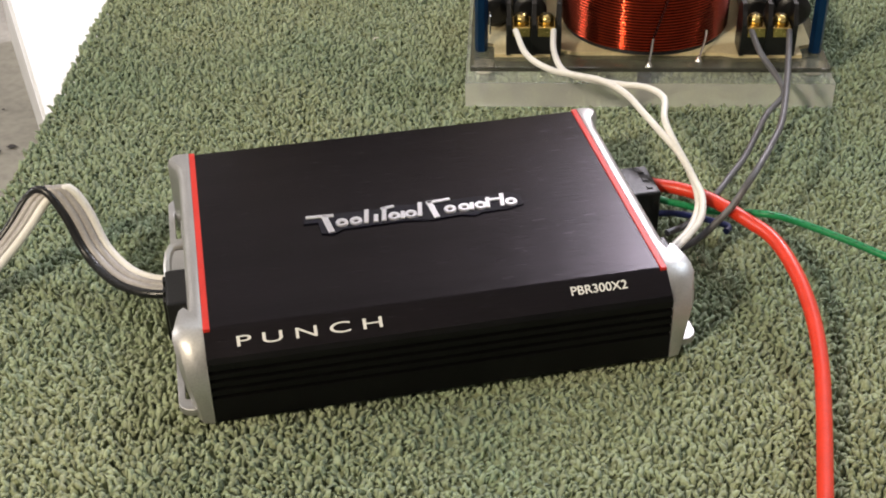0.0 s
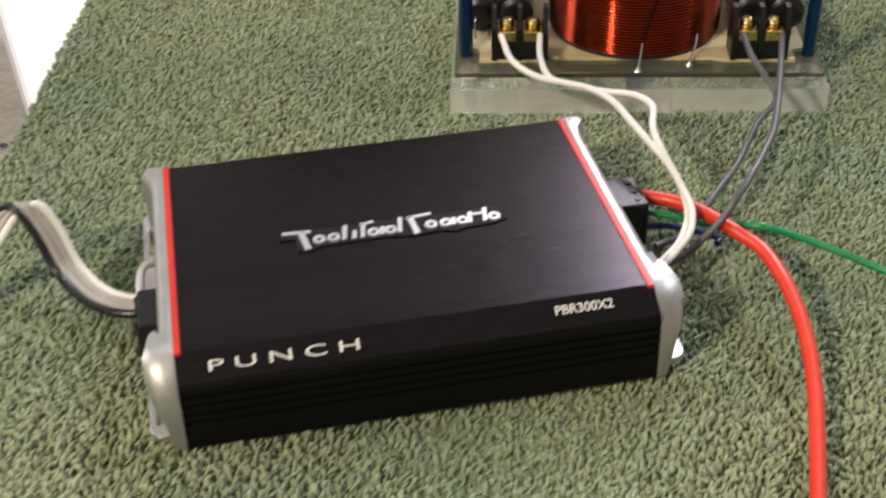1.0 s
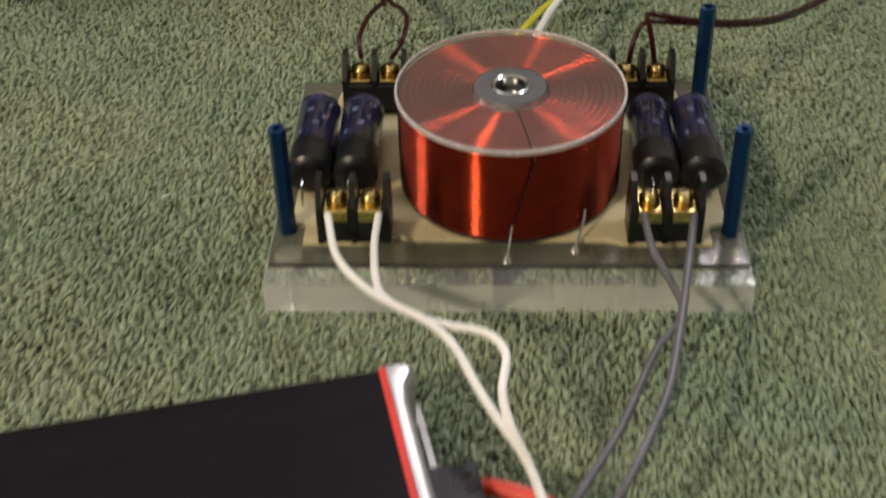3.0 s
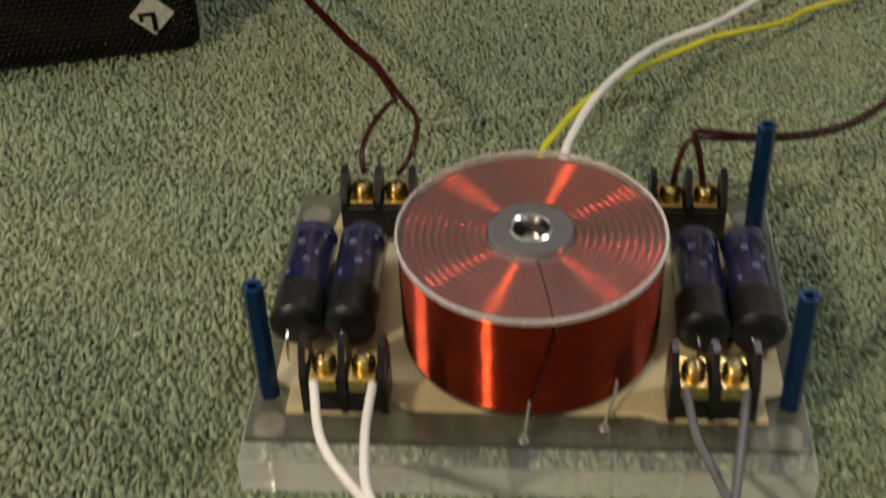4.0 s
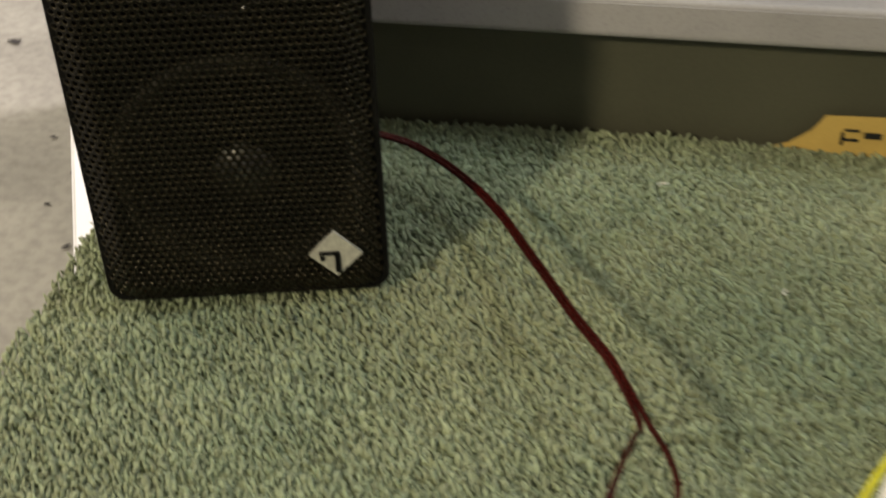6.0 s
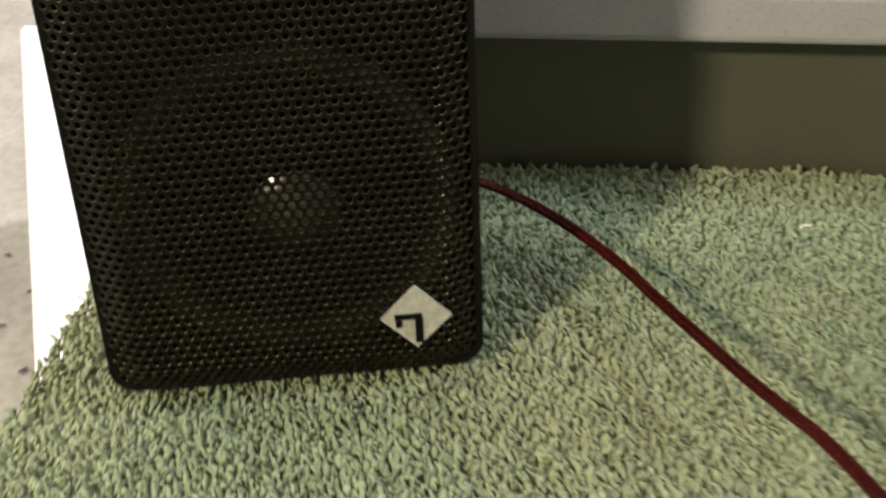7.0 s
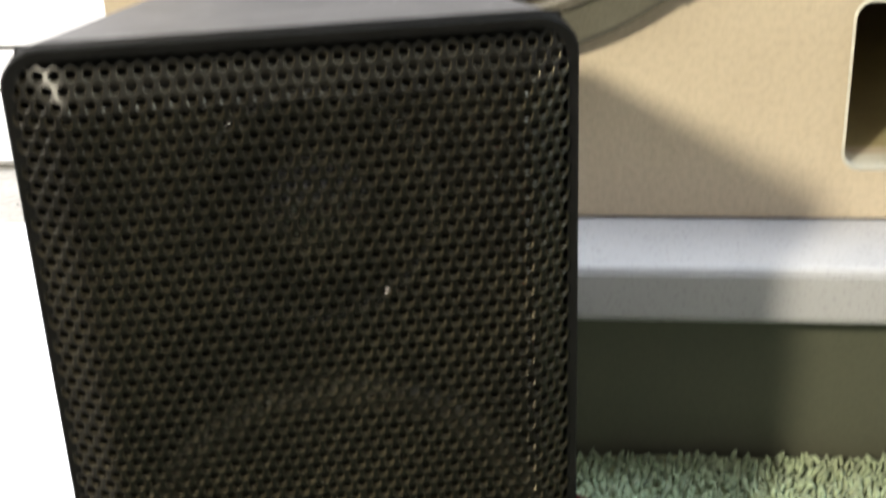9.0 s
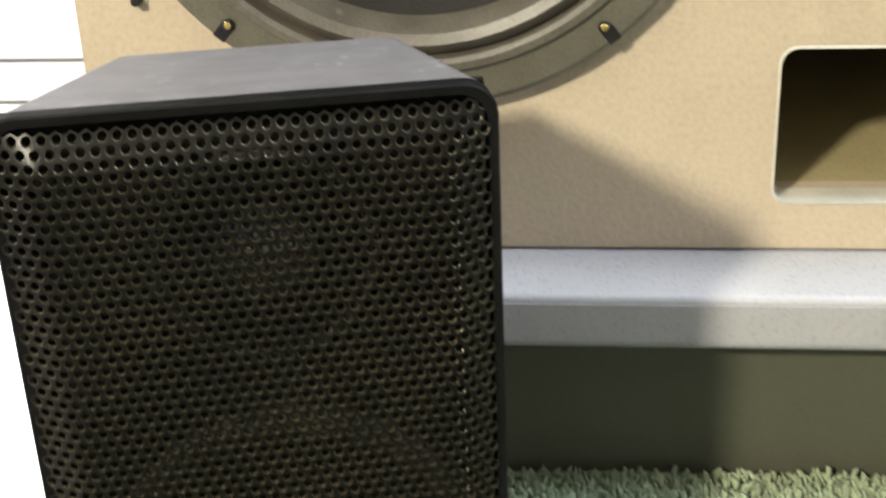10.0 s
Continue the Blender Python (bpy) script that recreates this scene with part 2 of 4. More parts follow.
def lathe(bm, profile, seg=32, m=None, close=False):
    """Turn a profile of (radius, height) about z, then lay it by the pose m."""
    m = m or Matrix()
    rings = []
    for r, h in profile:
        if r < 1e-7:
            rings.append([bm.verts.new(m @ Vector((0, 0, h)))])
        else:
            rings.append([bm.verts.new(m @ Vector((r * math.cos(2 * math.pi * k / seg), r * math.sin(2 * math.pi * k / seg), h))) for k in range(seg)])
    pairs = list(zip(rings, rings[1:])) + ([(rings[-1], rings[0])] if close else [])
    for a, b in pairs:
        for k in range(seg):
            q = (k + 1) % seg
            if len(a) == 1 and len(b) == 1:
                continue
            if len(a) == 1:
                bm.faces.new((a[0], b[k], b[q]))
            elif len(b) == 1:
                bm.faces.new((a[k], b[0], a[q]))
            else:
                bm.faces.new((a[k], b[k], b[q], a[q]))
    bmesh.ops.recalc_face_normals(bm, faces=bm.faces[:])
    return bm


def rod(bm, r, z0, z1, seg=24, m=None, edge=0.0):
    e = edge or 0.15 * r
    return lathe(bm, [(0, z0), (r - e, z0), (r, z0 + e), (r, z1 - e), (r - e, z1), (0, z1)], seg, m)


def smooth_path(points, step=0.003):
    """Points along a Catmull-Rom curve through those given."""
    p = [Vector(q) for q in points]
    p = [2 * p[0] - p[1], *p, 2 * p[-1] - p[-2]]
    out = []
    for a, b, c, d in zip(p, p[1:], p[2:], p[3:]):
        n = max(2, int((c - b).length / step))
        for k in range(n):
            t = k / n
            out.append(0.5 * (2 * b + (c - a) * t + (2 * a - 5 * b + 4 * c - d) * t * t + (3 * b - a - 3 * c + d) * t ** 3))
    return out + [p[-2]]


def tube(bm, points, r, seg=10, step=0.003):
    path = smooth_path(points, step)
    ring, last = [], None
    side = None
    for k, q in enumerate(path):
        ahead = (path[min(k + 1, len(path) - 1)] - path[max(k - 1, 0)]).normalized()
        if side is None:
            side = ahead.cross(Vector((0, 0, 1)))
            side = side.normalized() if side.length > 1e-4 else Vector((1, 0, 0))
        side = (side - ahead * side.dot(ahead)).normalized()
        up = side.cross(ahead)
        pts = []
        for j in range(seg):
            a = 2 * math.pi * j / seg
            pts.append(bm.verts.new(q + r * (math.cos(a) * side + math.sin(a) * up)))
        if last:
            for j in range(seg):
                w = (j + 1) % seg
                bm.faces.new((last[j], last[w], pts[w], pts[j]))
        else:
            bm.faces.new(pts[::-1])
        last = pts
    bm.faces.new(last)
    bmesh.ops.recalc_face_normals(bm, faces=bm.faces[:])
    return bm


def cord(name, points, r, mat, label, category="cable", seg=10):
    """A lone wire as one smooth mesh."""
    ob = part(name, tube(bm_new(), points, r, seg), mat, None, "", True)
    return tagged(ob, label, category)


def plate(name, outer, holes, depth, mat, parent, label="", bevel=0.0):
    """A flat plate in x, z (facing -y), from y = 0 to depth, with holes through it."""
    cu = bpy.data.curves.new(name, "CURVE")
    cu.dimensions, cu.fill_mode = "2D", "BOTH"
    cu.extrude = depth / 2 - bevel
    cu.bevel_depth = bevel
    for loop in (outer, *holes):
        sp = cu.splines.new("POLY")
        sp.points.add(len(loop) - 1)
        for q, (x, z) in zip(sp.points, loop):
            q.co = (x, z, 0, 1)
        sp.use_cyclic_u = True
    tmp = bpy.data.objects.new("tmp", cu)
    scene.collection.objects.link(tmp)
    bpy.context.view_layer.update()
    me = bpy.data.meshes.new_from_object(tmp.evaluated_get(bpy.context.evaluated_depsgraph_get()))
    bpy.data.objects.remove(tmp)
    me.transform(Matrix.Translation((0, depth / 2, 0)) @ Matrix.Rotation(radians(90), 4, "X"))
    me.materials.clear()
    me.materials.append(mat)
    me.name = name
    ob = new(name, me)
    ob.parent = parent
    return tagged(ob, label) if label else ob


def rounded(x0, x1, z0, z1, r, n=6):
    out = []
    for cx, cz, a0 in ((x1 - r, z1 - r, 0), (x0 + r, z1 - r, 90), (x0 + r, z0 + r, 180), (x1 - r, z0 + r, 270)):
        for k in range(n + 1):
            a = radians(a0 + 90 * k / n)
            out.append((cx + r * math.cos(a), cz + r * math.sin(a)))
    return out


def circle(cx, cz, r, n=64):
    return [(cx + r * math.cos(2 * math.pi * k / n), cz + r * math.sin(2 * math.pi * k / n)) for k in range(n)]


def writing(name, text, size, m, mat, parent, depth=0.0001, label="", space=1.0, bold=0.0):
    cu = bpy.data.curves.new(name, "FONT")
    cu.body, cu.size, cu.extrude = text, size, depth
    cu.space_character, cu.offset = space, bold
    tmp = bpy.data.objects.new("tmp", cu)
    scene.collection.objects.link(tmp)
    bpy.context.view_layer.update()
    me = bpy.data.meshes.new_from_object(tmp.evaluated_get(bpy.context.evaluated_depsgraph_get()))
    bpy.data.objects.remove(tmp)
    me.transform(m)
    me.materials.clear()
    me.materials.append(mat)
    ob = new(name, me)
    ob.parent = parent
    return tagged(ob, label) if label else ob

# ---------- the room ----------
FLOOR_Z = -0.75
setting("floor", box(bm_new(), -3.2, 2.6, -2.6, 3.7, FLOOR_Z - 0.05, FLOOR_Z), FLOOR, "pale concrete floor with scattered dark specks", "floor")
setting("ceiling", box(bm_new(), -3.2, 2.6, -2.6, 3.7, 1.75, 1.80), PLASTER, "plain white plaster ceiling", "ceiling")
for nm, b in (("wall_west", (-3.3, -3.2, -2.6, 3.7)), ("wall_east", (2.6, 2.7, -2.6, 3.7)),
              ("wall_north", (-3.3, 2.7, 3.7, 3.8)), ("wall_south", (-3.3, 2.7, -2.7, -2.6))):
    setting(nm, box(bm_new(), *b, FLOOR_Z - 0.05, 1.80), PLASTER, "plain white plaster wall", "wall")

bench = thing("workbench", (0.4, 0.2, FLOOR_Z), 0, "pale wooden workbench under a green towel", "workbench")
part("top", box(bm_new(), -0.583, 0.95, -0.75, 0.62, 0.70, 0.738, 0.003), BENCH, bench)
for x in (-0.55, 0.88):
    for y in (-0.70, 0.54):
        part("leg", box(bm_new(), x, x + 0.06, y, y + 0.06, 0.0, 0.70, 0.003), BENCH, bench)

# low white chest beside the bench, and a white drawer cabinet behind
CHEST_Z = -0.456
chest = thing("storage_chest", (-0.53, 1.20, FLOOR_Z), 0, "low white storage chest standing beside the bench", "chest")
board = bm_new()
vs = [board.verts.new((x, y, z)) for z in (0.0, CHEST_Z - FLOOR_Z - 0.02) for x, y in ((0.145, -0.28), (-0.330, 0.76), (0.45, 0.76), (0.45, -0.28))]
lid = bm_new()
ws = [lid.verts.new((x, y, z)) for z in (CHEST_Z - FLOOR_Z - 0.018, CHEST_Z - FLOOR_Z) for x, y in ((0.137, -0.30), (-0.344, 0.775), (0.46, 0.775), (0.46, -0.30))]
for bm, v in ((board, vs), (lid, ws)):
    for q in ((3, 2, 1, 0), (4, 5, 6, 7), (0, 1, 5, 4), (1, 2, 6, 5), (2, 3, 7, 6), (3, 0, 4, 7)):
        bm.faces.new([v[k] for k in q])
    bmesh.ops.recalc_face_normals(bm, faces=bm.faces[:])
bmesh.ops.bevel(lid, geom=lid.edges[:], offset=0.004, segments=2, affect="EDGES")
part("body", board, WHITE_PAINT, chest)
part("lid", lid, WHITE_PAINT, chest)
cabinet = thing("drawer_cabinet", (-1.0, 2.92, FLOOR_Z), 0, "white drawer cabinet standing against the back wall", "cabinet")
part("body", box(bm_new(), -1.1, 1.1, 0.03, 0.6, 0.0, 0.9, 0.004), WHITE_PAINT, cabinet)
for z0, z1 in ((0.02, 0.172), (0.182, 0.262), (0.272, 0.44), (0.45, 0.66), (0.67, 0.88)):
    part("drawer", box(bm_new(), -1.09, 1.09, 0.0, 0.026, z0, z1, 0.004), WHITE_PAINT, cabinet)

spots = random.Random(5)
bm = bm_new()
for k in range(120):
    x, y, s = spots.uniform(-1.9, -0.2), spots.uniform(0.5, 2.8), spots.choice((0.004, 0.006, 0.008, 0.013))
    if k < 5:      # the larger drops beside the chest
        x, y, s = ((-0.743, 1.591, 0.009), (-0.760, 1.570, 0.006), (-0.894, 1.834, 0.006), (-0.823, 1.745, 0.006), (-0.793, 1.706, 0.004))[k]
    n = 9
    vs = [bm.verts.new((x + s * spots.uniform(0.5, 1.2) * math.cos(6.283 * j / n), y + s * 0.8 * spots.uniform(0.5, 1.2) * math.sin(6.283 * j / n), FLOOR_Z + 0.004)) for j in range(n)]
    bm.faces.new(vs)
tagged(part("floor_specks", bm, SPOT), "dark paint specks dried on the concrete floor", "paint specks", "", "stuff")

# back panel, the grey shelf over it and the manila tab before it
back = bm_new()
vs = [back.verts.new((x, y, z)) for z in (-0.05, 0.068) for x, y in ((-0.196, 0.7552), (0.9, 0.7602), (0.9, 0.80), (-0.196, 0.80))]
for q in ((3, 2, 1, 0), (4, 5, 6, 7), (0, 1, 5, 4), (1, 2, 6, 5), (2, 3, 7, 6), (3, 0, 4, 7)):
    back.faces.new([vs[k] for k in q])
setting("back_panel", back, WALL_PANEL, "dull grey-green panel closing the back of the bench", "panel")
shelf = thing("shelf", (-0.204, 0.7407, 0.0539), 0, "grey laminate shelf with a rounded front edge", "shelf")
part("board", box(bm_new(), 0.0, 1.104, 0.0, 0.41, 0.0, 0.0182, 0.0024, 3), SHELF, shelf, "", True)
part("edge_band", box(bm_new(), 0.001, 1.103, -0.0003, 0.0002, 0.0030, 0.0152), SHELF, shelf, "thin grey edge band")

tab = thing("file_folder", (0.0814, 0.7520, 0.0), 0, "manila file folder tab with a handwritten word", "folder")
plate("card", [(-0.02, -0.003), (0.0, 0.0045), (0.0085, 0.011), (0.0135, 0.0185), (0.060, 0.0198), (0.066, 0.0165), (0.075, 0.006), (0.082, -0.003)], [], 0.0006, MANILA, tab)
for k, (x, z, w, h) in enumerate(((0.021, 0.0085, 0.0012, 0.006), (0.0245, 0.0080, 0.0060, 0.0012), (0.0245, 0.0125, 0.0060, 0.0012), (0.033, 0.0105, 0.007, 0.0028), (0.0405, 0.0110, 0.0012, 0.0068), (0.046, 0.0112, 0.008, 0.0020))):
    part("ink_bar", box(bm_new(), x - w / 2, x + w / 2, -0.0006, -0.0002, z - h / 2, z + h / 2), INK, tab)

# ---------- the big raw loudspeaker box on the shelf ----------
BX0, BX1, BZ1, WX, WZ = -0.2035, 0.34, 0.336, -0.0957, 0.2180
cab = thing("subwoofer_box", (0.0, 0.7737, 0.0732), 0, "unfinished particle-board speaker box with a woofer and slot port", "speaker box")
BZ = 0.0732
port_loop = rounded(0.0115, 0.105, 0.0885 - BZ, 0.1385 - BZ, 0.005)
plate("front_panel", [(BX0, 0), (BX1, 0), (BX1, BZ1 - BZ), (BX0, BZ1 - BZ)],
      [port_loop[::-1], circle(WX, WZ - BZ, 0.083)[::-1]], 0.019, MDF, cab)
for nm, b in (("side_panel", (BX0, BX0 + 0.018, 0.019, 0.33, 0.0, BZ1 - BZ)), ("side_panel", (BX1 - 0.018, BX1, 0.019, 0.33, 0.0, BZ1 - BZ)),
              ("top_panel", (BX0 + 0.018, BX1 - 0.018, 0.019, 0.33, BZ1 - BZ - 0.018, BZ1 - BZ)), ("bottom_panel", (BX0 + 0.018, BX1 - 0.018, 0.019, 0.33, 0.0, 0.012)),
              ("back_board", (BX0 + 0.018, BX1 - 0.018, 0.312, 0.33, 0.012, BZ1 - BZ - 0.018))):
    part(nm, box(bm_new(), *b), MDF, cab)
# the port's own duct
for b in ((0.0065, 0.110, 0.019, 0.31, 0.0112, 0.0152), (0.0065, 0.110, 0.019, 0.31, 0.0655, 0.0695), (0.0065, 0.0113, 0.019, 0.31, 0.0152, 0.0655), (0.1052, 0.110, 0.019, 0.31, 0.0152, 0.0655)):
    part("port_wall", box(bm_new(), *b), PORT_MDF, cab)
# thin pale lip added round the port to draw its bright lit edge
lip = bm_new()
inner, outer = rounded(0.0119, 0.1046, 0.0889 - BZ, 0.1381 - BZ, 0.005), rounded(0.0111, 0.1054, 0.0881 - BZ, 0.1389 - BZ, 0.0055)
a = [lip.verts.new((x, -0.0006, z)) for x, z in inner]
b = [lip.verts.new((x, -0.0002, z)) for x, z in outer]
c = [lip.verts.new((x, 0.012, z + 0.0)) for x, z in inner]
for k in range(len(a)):
    j = (k + 1) % len(a)
    lip.faces.new((a[k], b[k], b[j], a[j]))
    lip.faces.new((c[k], a[k], a[j], c[j]))
part("port_edge_highlight", lip, PORT_EDGE_LIT, cab)
hole = rod(bm_new(), 0.0015, -0.0004, 0.004, 16, pose(-0.1829, 0, 0.1556 - BZ, 90))
part("screw_hole", hole, BLACK_PLASTIC, cab, "dark drilled screw hole")
ring = lathe(bm_new(), [(0.0032, -0.0003), (0.0032, 0.0002), (0.0025, 0.0006), (0.0016, 0.0005), (0.0015, -0.0003)], 20, pose(-0.1829, 0, 0.1556 - BZ, 90))
part("hole_rim", ring, MDF, cab)

sub = thing("woofer", (WX, 0.7737, WZ), 0, "dusty grey eight-inch woofer screwed to the box", "woofer")
face = pose(0, 0, 0, 90)
basket = bm_new()
lathe(basket, [(0.0815, 0.000), (0.0815, 0.006), (0.0830, 0.0078), (0.0938, 0.0078), (0.0953, 0.0065), (0.0953, 0.0002)], 128, face)
part("basket_rim", basket, GASKET, sub, "", True)
part("gasket", lathe(bm_new(), [(0.0790, 0.0020), (0.0800, 0.0088), (0.0815, 0.0098), (0.0838, 0.0095), (0.0845, 0.0079), (0.0845, 0.004)], 128, face), SURROUND, sub, "", True)
part("surround", lathe(bm_new(), [(0.0800, 0.003), (0.0785, 0.0065), (0.0755, 0.0092), (0.0725, 0.0075), (0.0700, 0.001), (0.0690, -0.002)], 128, face), SURROUND, sub, "", True)
part("cone", lathe(bm_new(), [(0.0693, -0.002), (0.060, -0.009), (0.045, -0.020), (0.028, -0.032), (0.0275, -0.030), (0.018, -0.024), (0.0, -0.021)], 96, face), CONE, sub, "", True)
for deg in (-52, 230, 50, 130):
    a = radians(deg)
    clip = bm_new()
    m = pose(0.0895 * math.cos(a), 0, 0.0895 * math.sin(a), 0, 90 - deg, 0)
    box(clip, -0.0022, 0.0022, -0.0081, -0.0068, -0.0006, 0.0058, 0.0005)
    rod(clip, 0.0019, 0.0080, 0.0090, 16, pose(0, 0, 0, 90))
    clip.transform(m)
    part("screw_notch", clip, BLACK_PLASTIC, sub, "dark screw recess in the rim")
    screw = rod(bm_new(), 0.0011, 0.0088, 0.0096, 12, pose(0, 0, 0, 90))
    screw.transform(m)
    part("screw", screw, GOLD, sub, "brass screw head")

# ---------- the small bookshelf speaker with a perforated grille ----------
SW, SH = 0.1021, 0.1690
spk = thing("bookshelf_speaker", (-0.1619, 0.6123, 0.0018), 13.4, "small black speaker with perforated metal grille on the towel", "speaker")
# cabinet: full width in front, tapering to the rear
cabinet_rim = bm_new()
front, rear = rounded(0, SW, 0, SH, 0.007), rounded(0.0150, SW - 0.0102, 0.0, 0.1589, 0.006)
def ring_of(bm, loop, y):
    return [bm.verts.new((x, y, z)) for x, z in loop]
rings = [ring_of(cabinet_rim, rounded(0.0026, SW - 0.0026, 0.0026, SH - 0.0026, 0.0055), 0.0085), ring_of(cabinet_rim, rounded(0.0022, SW - 0.0022, 0.0022, SH - 0.0022, 0.006), 0.0010),
         ring_of(cabinet_rim, rounded(0.0004, SW - 0.0004, 0.0004, SH - 0.0004, 0.0068), 0.0008), ring_of(cabinet_rim, front, 0.0012), ring_of(cabinet_rim, front, 0.0052), ring_of(cabinet_rim, rear, 0.0780), ring_of(cabinet_rim, rounded(0.0175, SW - 0.0130, 0.0025, 0.1562, 0.005), 0.0800)]
for p, q in zip(rings, rings[1:]):
    for k in range(len(p)):
        j = (k + 1) % len(p)
        cabinet_rim.faces.new((p[k], p[j], q[j], q[k]))
cabinet_rim.faces.new(rings[-1])
bmesh.ops.recalc_face_normals(cabinet_rim, faces=cabinet_rim.faces[:])
shell = part("cabinet", cabinet_rim, SPK_BOX, spk, "", True)
shell.data.materials.append(BLACK_PAINT)
for poly in shell.data.polygons:
    if poly.center.y < 0.0049:
        poly.material_index = 1
part("baffle", box(bm_new(), 0.0018, SW - 0.0018, 0.0085, 0.011, 0.0018, SH - 0.0018), BLACK_PAINT, spk)
face = pose(0.0530, 0.0085, 0.0505, 90)
part("woofer_surround", lathe(bm_new(), [(0.0450, -0.001), *((0.0420 + 0.0030 * math.cos(radians(15 * k)), 0.0034 * math.sin(radians(15 * k))) for k in range(13)), (0.0375, 0.0002)], 64, face), DULL_RUBBER, spk, "", True)
part("woofer_cone", lathe(bm_new(), [(0.0375, 0.0004), (0.034, -0.0005), (0.016, -0.0016), (0.0, -0.0020)], 64, face), CONE, spk, "", True)
part("dust_cap", lathe(bm_new(), [(0.0195 * math.sin(a), 0.0195 * math.cos(a) - 0.0152) for a in [0.84 * (1 - k / 12) for k in range(13)]], 48, pose(0.0540, 0.0085, 0.0478, 90)), DOME, spk, "", True)
face = pose(0.0525, 0.0085, 0.1325, 90)
part("tweeter", lathe(bm_new(), [(0.0252, -0.001), *((0.0230 + 0.0021 * math.cos(radians(15 * k)), 0.0026 * math.sin(radians(15 * k))) for k in range(13)), (0.012, -0.0004), (0.0115, 0.0016), (0.007, 0.0036), (0.0, 0.0044)], 48, face), DUSTCAP, spk, "", True)
# perforated grille, its border rolled back
grille = bm_new()
PITCH = 0.00288
G0, G1, H0, H1 = 0.0008, SW - 0.0008, 0.0008, SH - 0.0008
def roll_back(x, z):
    R = 0.0112
    dx, dz = max(0.0, R - min(x - G0, G1 - x)), max(0.0, R - min(z - H0, H1 - z))
    t = min(1.0, math.hypot(dx, dz) / R)
    return -0.0040 + 0.0050 * (t * t / 0.8 if t < 0.4 else (t - 0.2)) / 0.8
row, z = 0, H0 + 0.0016
cells = {}
while z < H1 - 0.0012:
    x = G0 + 0.0016 + (PITCH / 2 if row % 2 else 0)
    while x < G1 - 0.0012:
        dx, dz = max(0.0, 0.0065 - min(x - G0, G1 - x)), max(0.0, 0.0065 - min(z - H0, H1 - z))
        if math.hypot(dx, dz) < 0.0060:
            outer_v, lip_v, in_v, deep_v = [], [], [], []
            for k in range(12):
                a = radians(30 * k)
                fl = PITCH / 2 / max(abs(math.cos(radians((30 * k + 30) % 60 - 30))), 0.1)
                ox, oz = x + fl * math.cos(a), z + fl * math.sin(a)
                key = (round(ox * 2e4), round(oz * 2e4))
                if key not in cells:
                    cells[key] = grille.verts.new((ox, roll_back(ox, oz), oz))
                outer_v.append(cells[key])
                ix, iz = x + 0.00090 * math.cos(a), z + 0.00090 * math.sin(a)
                y = roll_back(ix, iz)
                lx, lz = x + 0.00112 * math.cos(a), z + 0.00112 * math.sin(a)
                lip_v.append(grille.verts.new((lx, roll_back(lx, lz), lz)))
                in_v.append(grille.verts.new((ix, y + 0.00022, iz)))
                deep_v.append(grille.verts.new((ix, y + 0.0009, iz)))
            for k in range(12):
                j = (k + 1) % 12
                if outer_v[k] is not outer_v[j]:
                    grille.faces.new((outer_v[k], outer_v[j], lip_v[j], lip_v[k]))
                grille.faces.new((lip_v[k], lip_v[j], in_v[j], in_v[k])).material_index = 1
                grille.faces.new((in_v[k], in_v[j], deep_v[j], deep_v[k])).material_index = 1
        x += PITCH
    z += PITCH * 0.866
    row += 1
# plain folded border round the perforated field
border = []
for inset, back in ((0.0011, 0.0), (0.0007, 0.0), (0.0003, 0.0), (0.0, 0.0), (0.0, 0.0006)):
    loop = rounded(G0 + inset, G1 - inset, H0 + inset, H1 - inset, 0.0068 - inset)
    border.append([grille.verts.new((x, roll_back(x, z) + 0.0001 + back, z)) for x, z in loop])
for p, q in zip(border, border[1:]):
    for k in range(len(p)):
        j = (k + 1) % len(p)
        grille.faces.new((p[k], p[j], q[j], q[k]))
part("grille", grille, GRILLE, spk, "black perforated sheet-metal grille").data.materials.append(PUNCHED)
badge = plate("badge", [(-0.0095, 0), (0, -0.0096), (0.0095, 0), (0, 0.0096)], [], 0.0012, BADGE, spk, "silver diamond-shaped badge")
badge.location = (0.0837, -0.0054, 0.0211)
bar = bm_new()
box(bar, -0.0058, 0.0014, -0.0004, 0.0, -0.0002, 0.0014)
box(bar, -0.0004, 0.0016, -0.0004, 0.0, -0.0078, 0.0000)
box(bar, -0.0056, -0.0040, -0.0004, 0.0, -0.0026, -0.0006)
mark = part("emblem", bar, BLACK_PAINT, badge, "plain black emblem")
mark.location = (0, -0.0001, 0)

# ---------- the amplifier ----------
AH = 0.0312
amp = thing("amplifier", (-0.0153, 0.2553, 0.0006), 13.7, "compact black car amplifier with silver end caps", "amplifier")
body = bm_new()
prof = [(0.0552, 0.0), (0.0552, AH - 0.0012), (0.0543, AH), (-0.0543, AH), (-0.0550, AH - 0.0003), (-0.0632, AH - 0.0058), (-0.0643, AH - 0.0074)]
for k in range(4):
    z = 0.0212 - 0.0034 * k
    prof += [(-0.0643, z), (-0.0629, z - 0.0004), (-0.0629, z - 0.0011), (-0.0643, z - 0.0015)]
prof += [(-0.0643, 0.0)]
ends = [[body.verts.new((x, y, z)) for y, z in prof] for x in (-0.0771, 0.0771)]
for k in range(len(prof)):
    j = (k + 1) % len(prof)
    body.faces.new((ends[0][k], ends[0][j], ends[1][j], ends[1][k]))
body.faces.new(ends[0][::-1])
body.faces.new(ends[1])
bmesh.ops.recalc_face_normals(body, faces=body.faces[:])
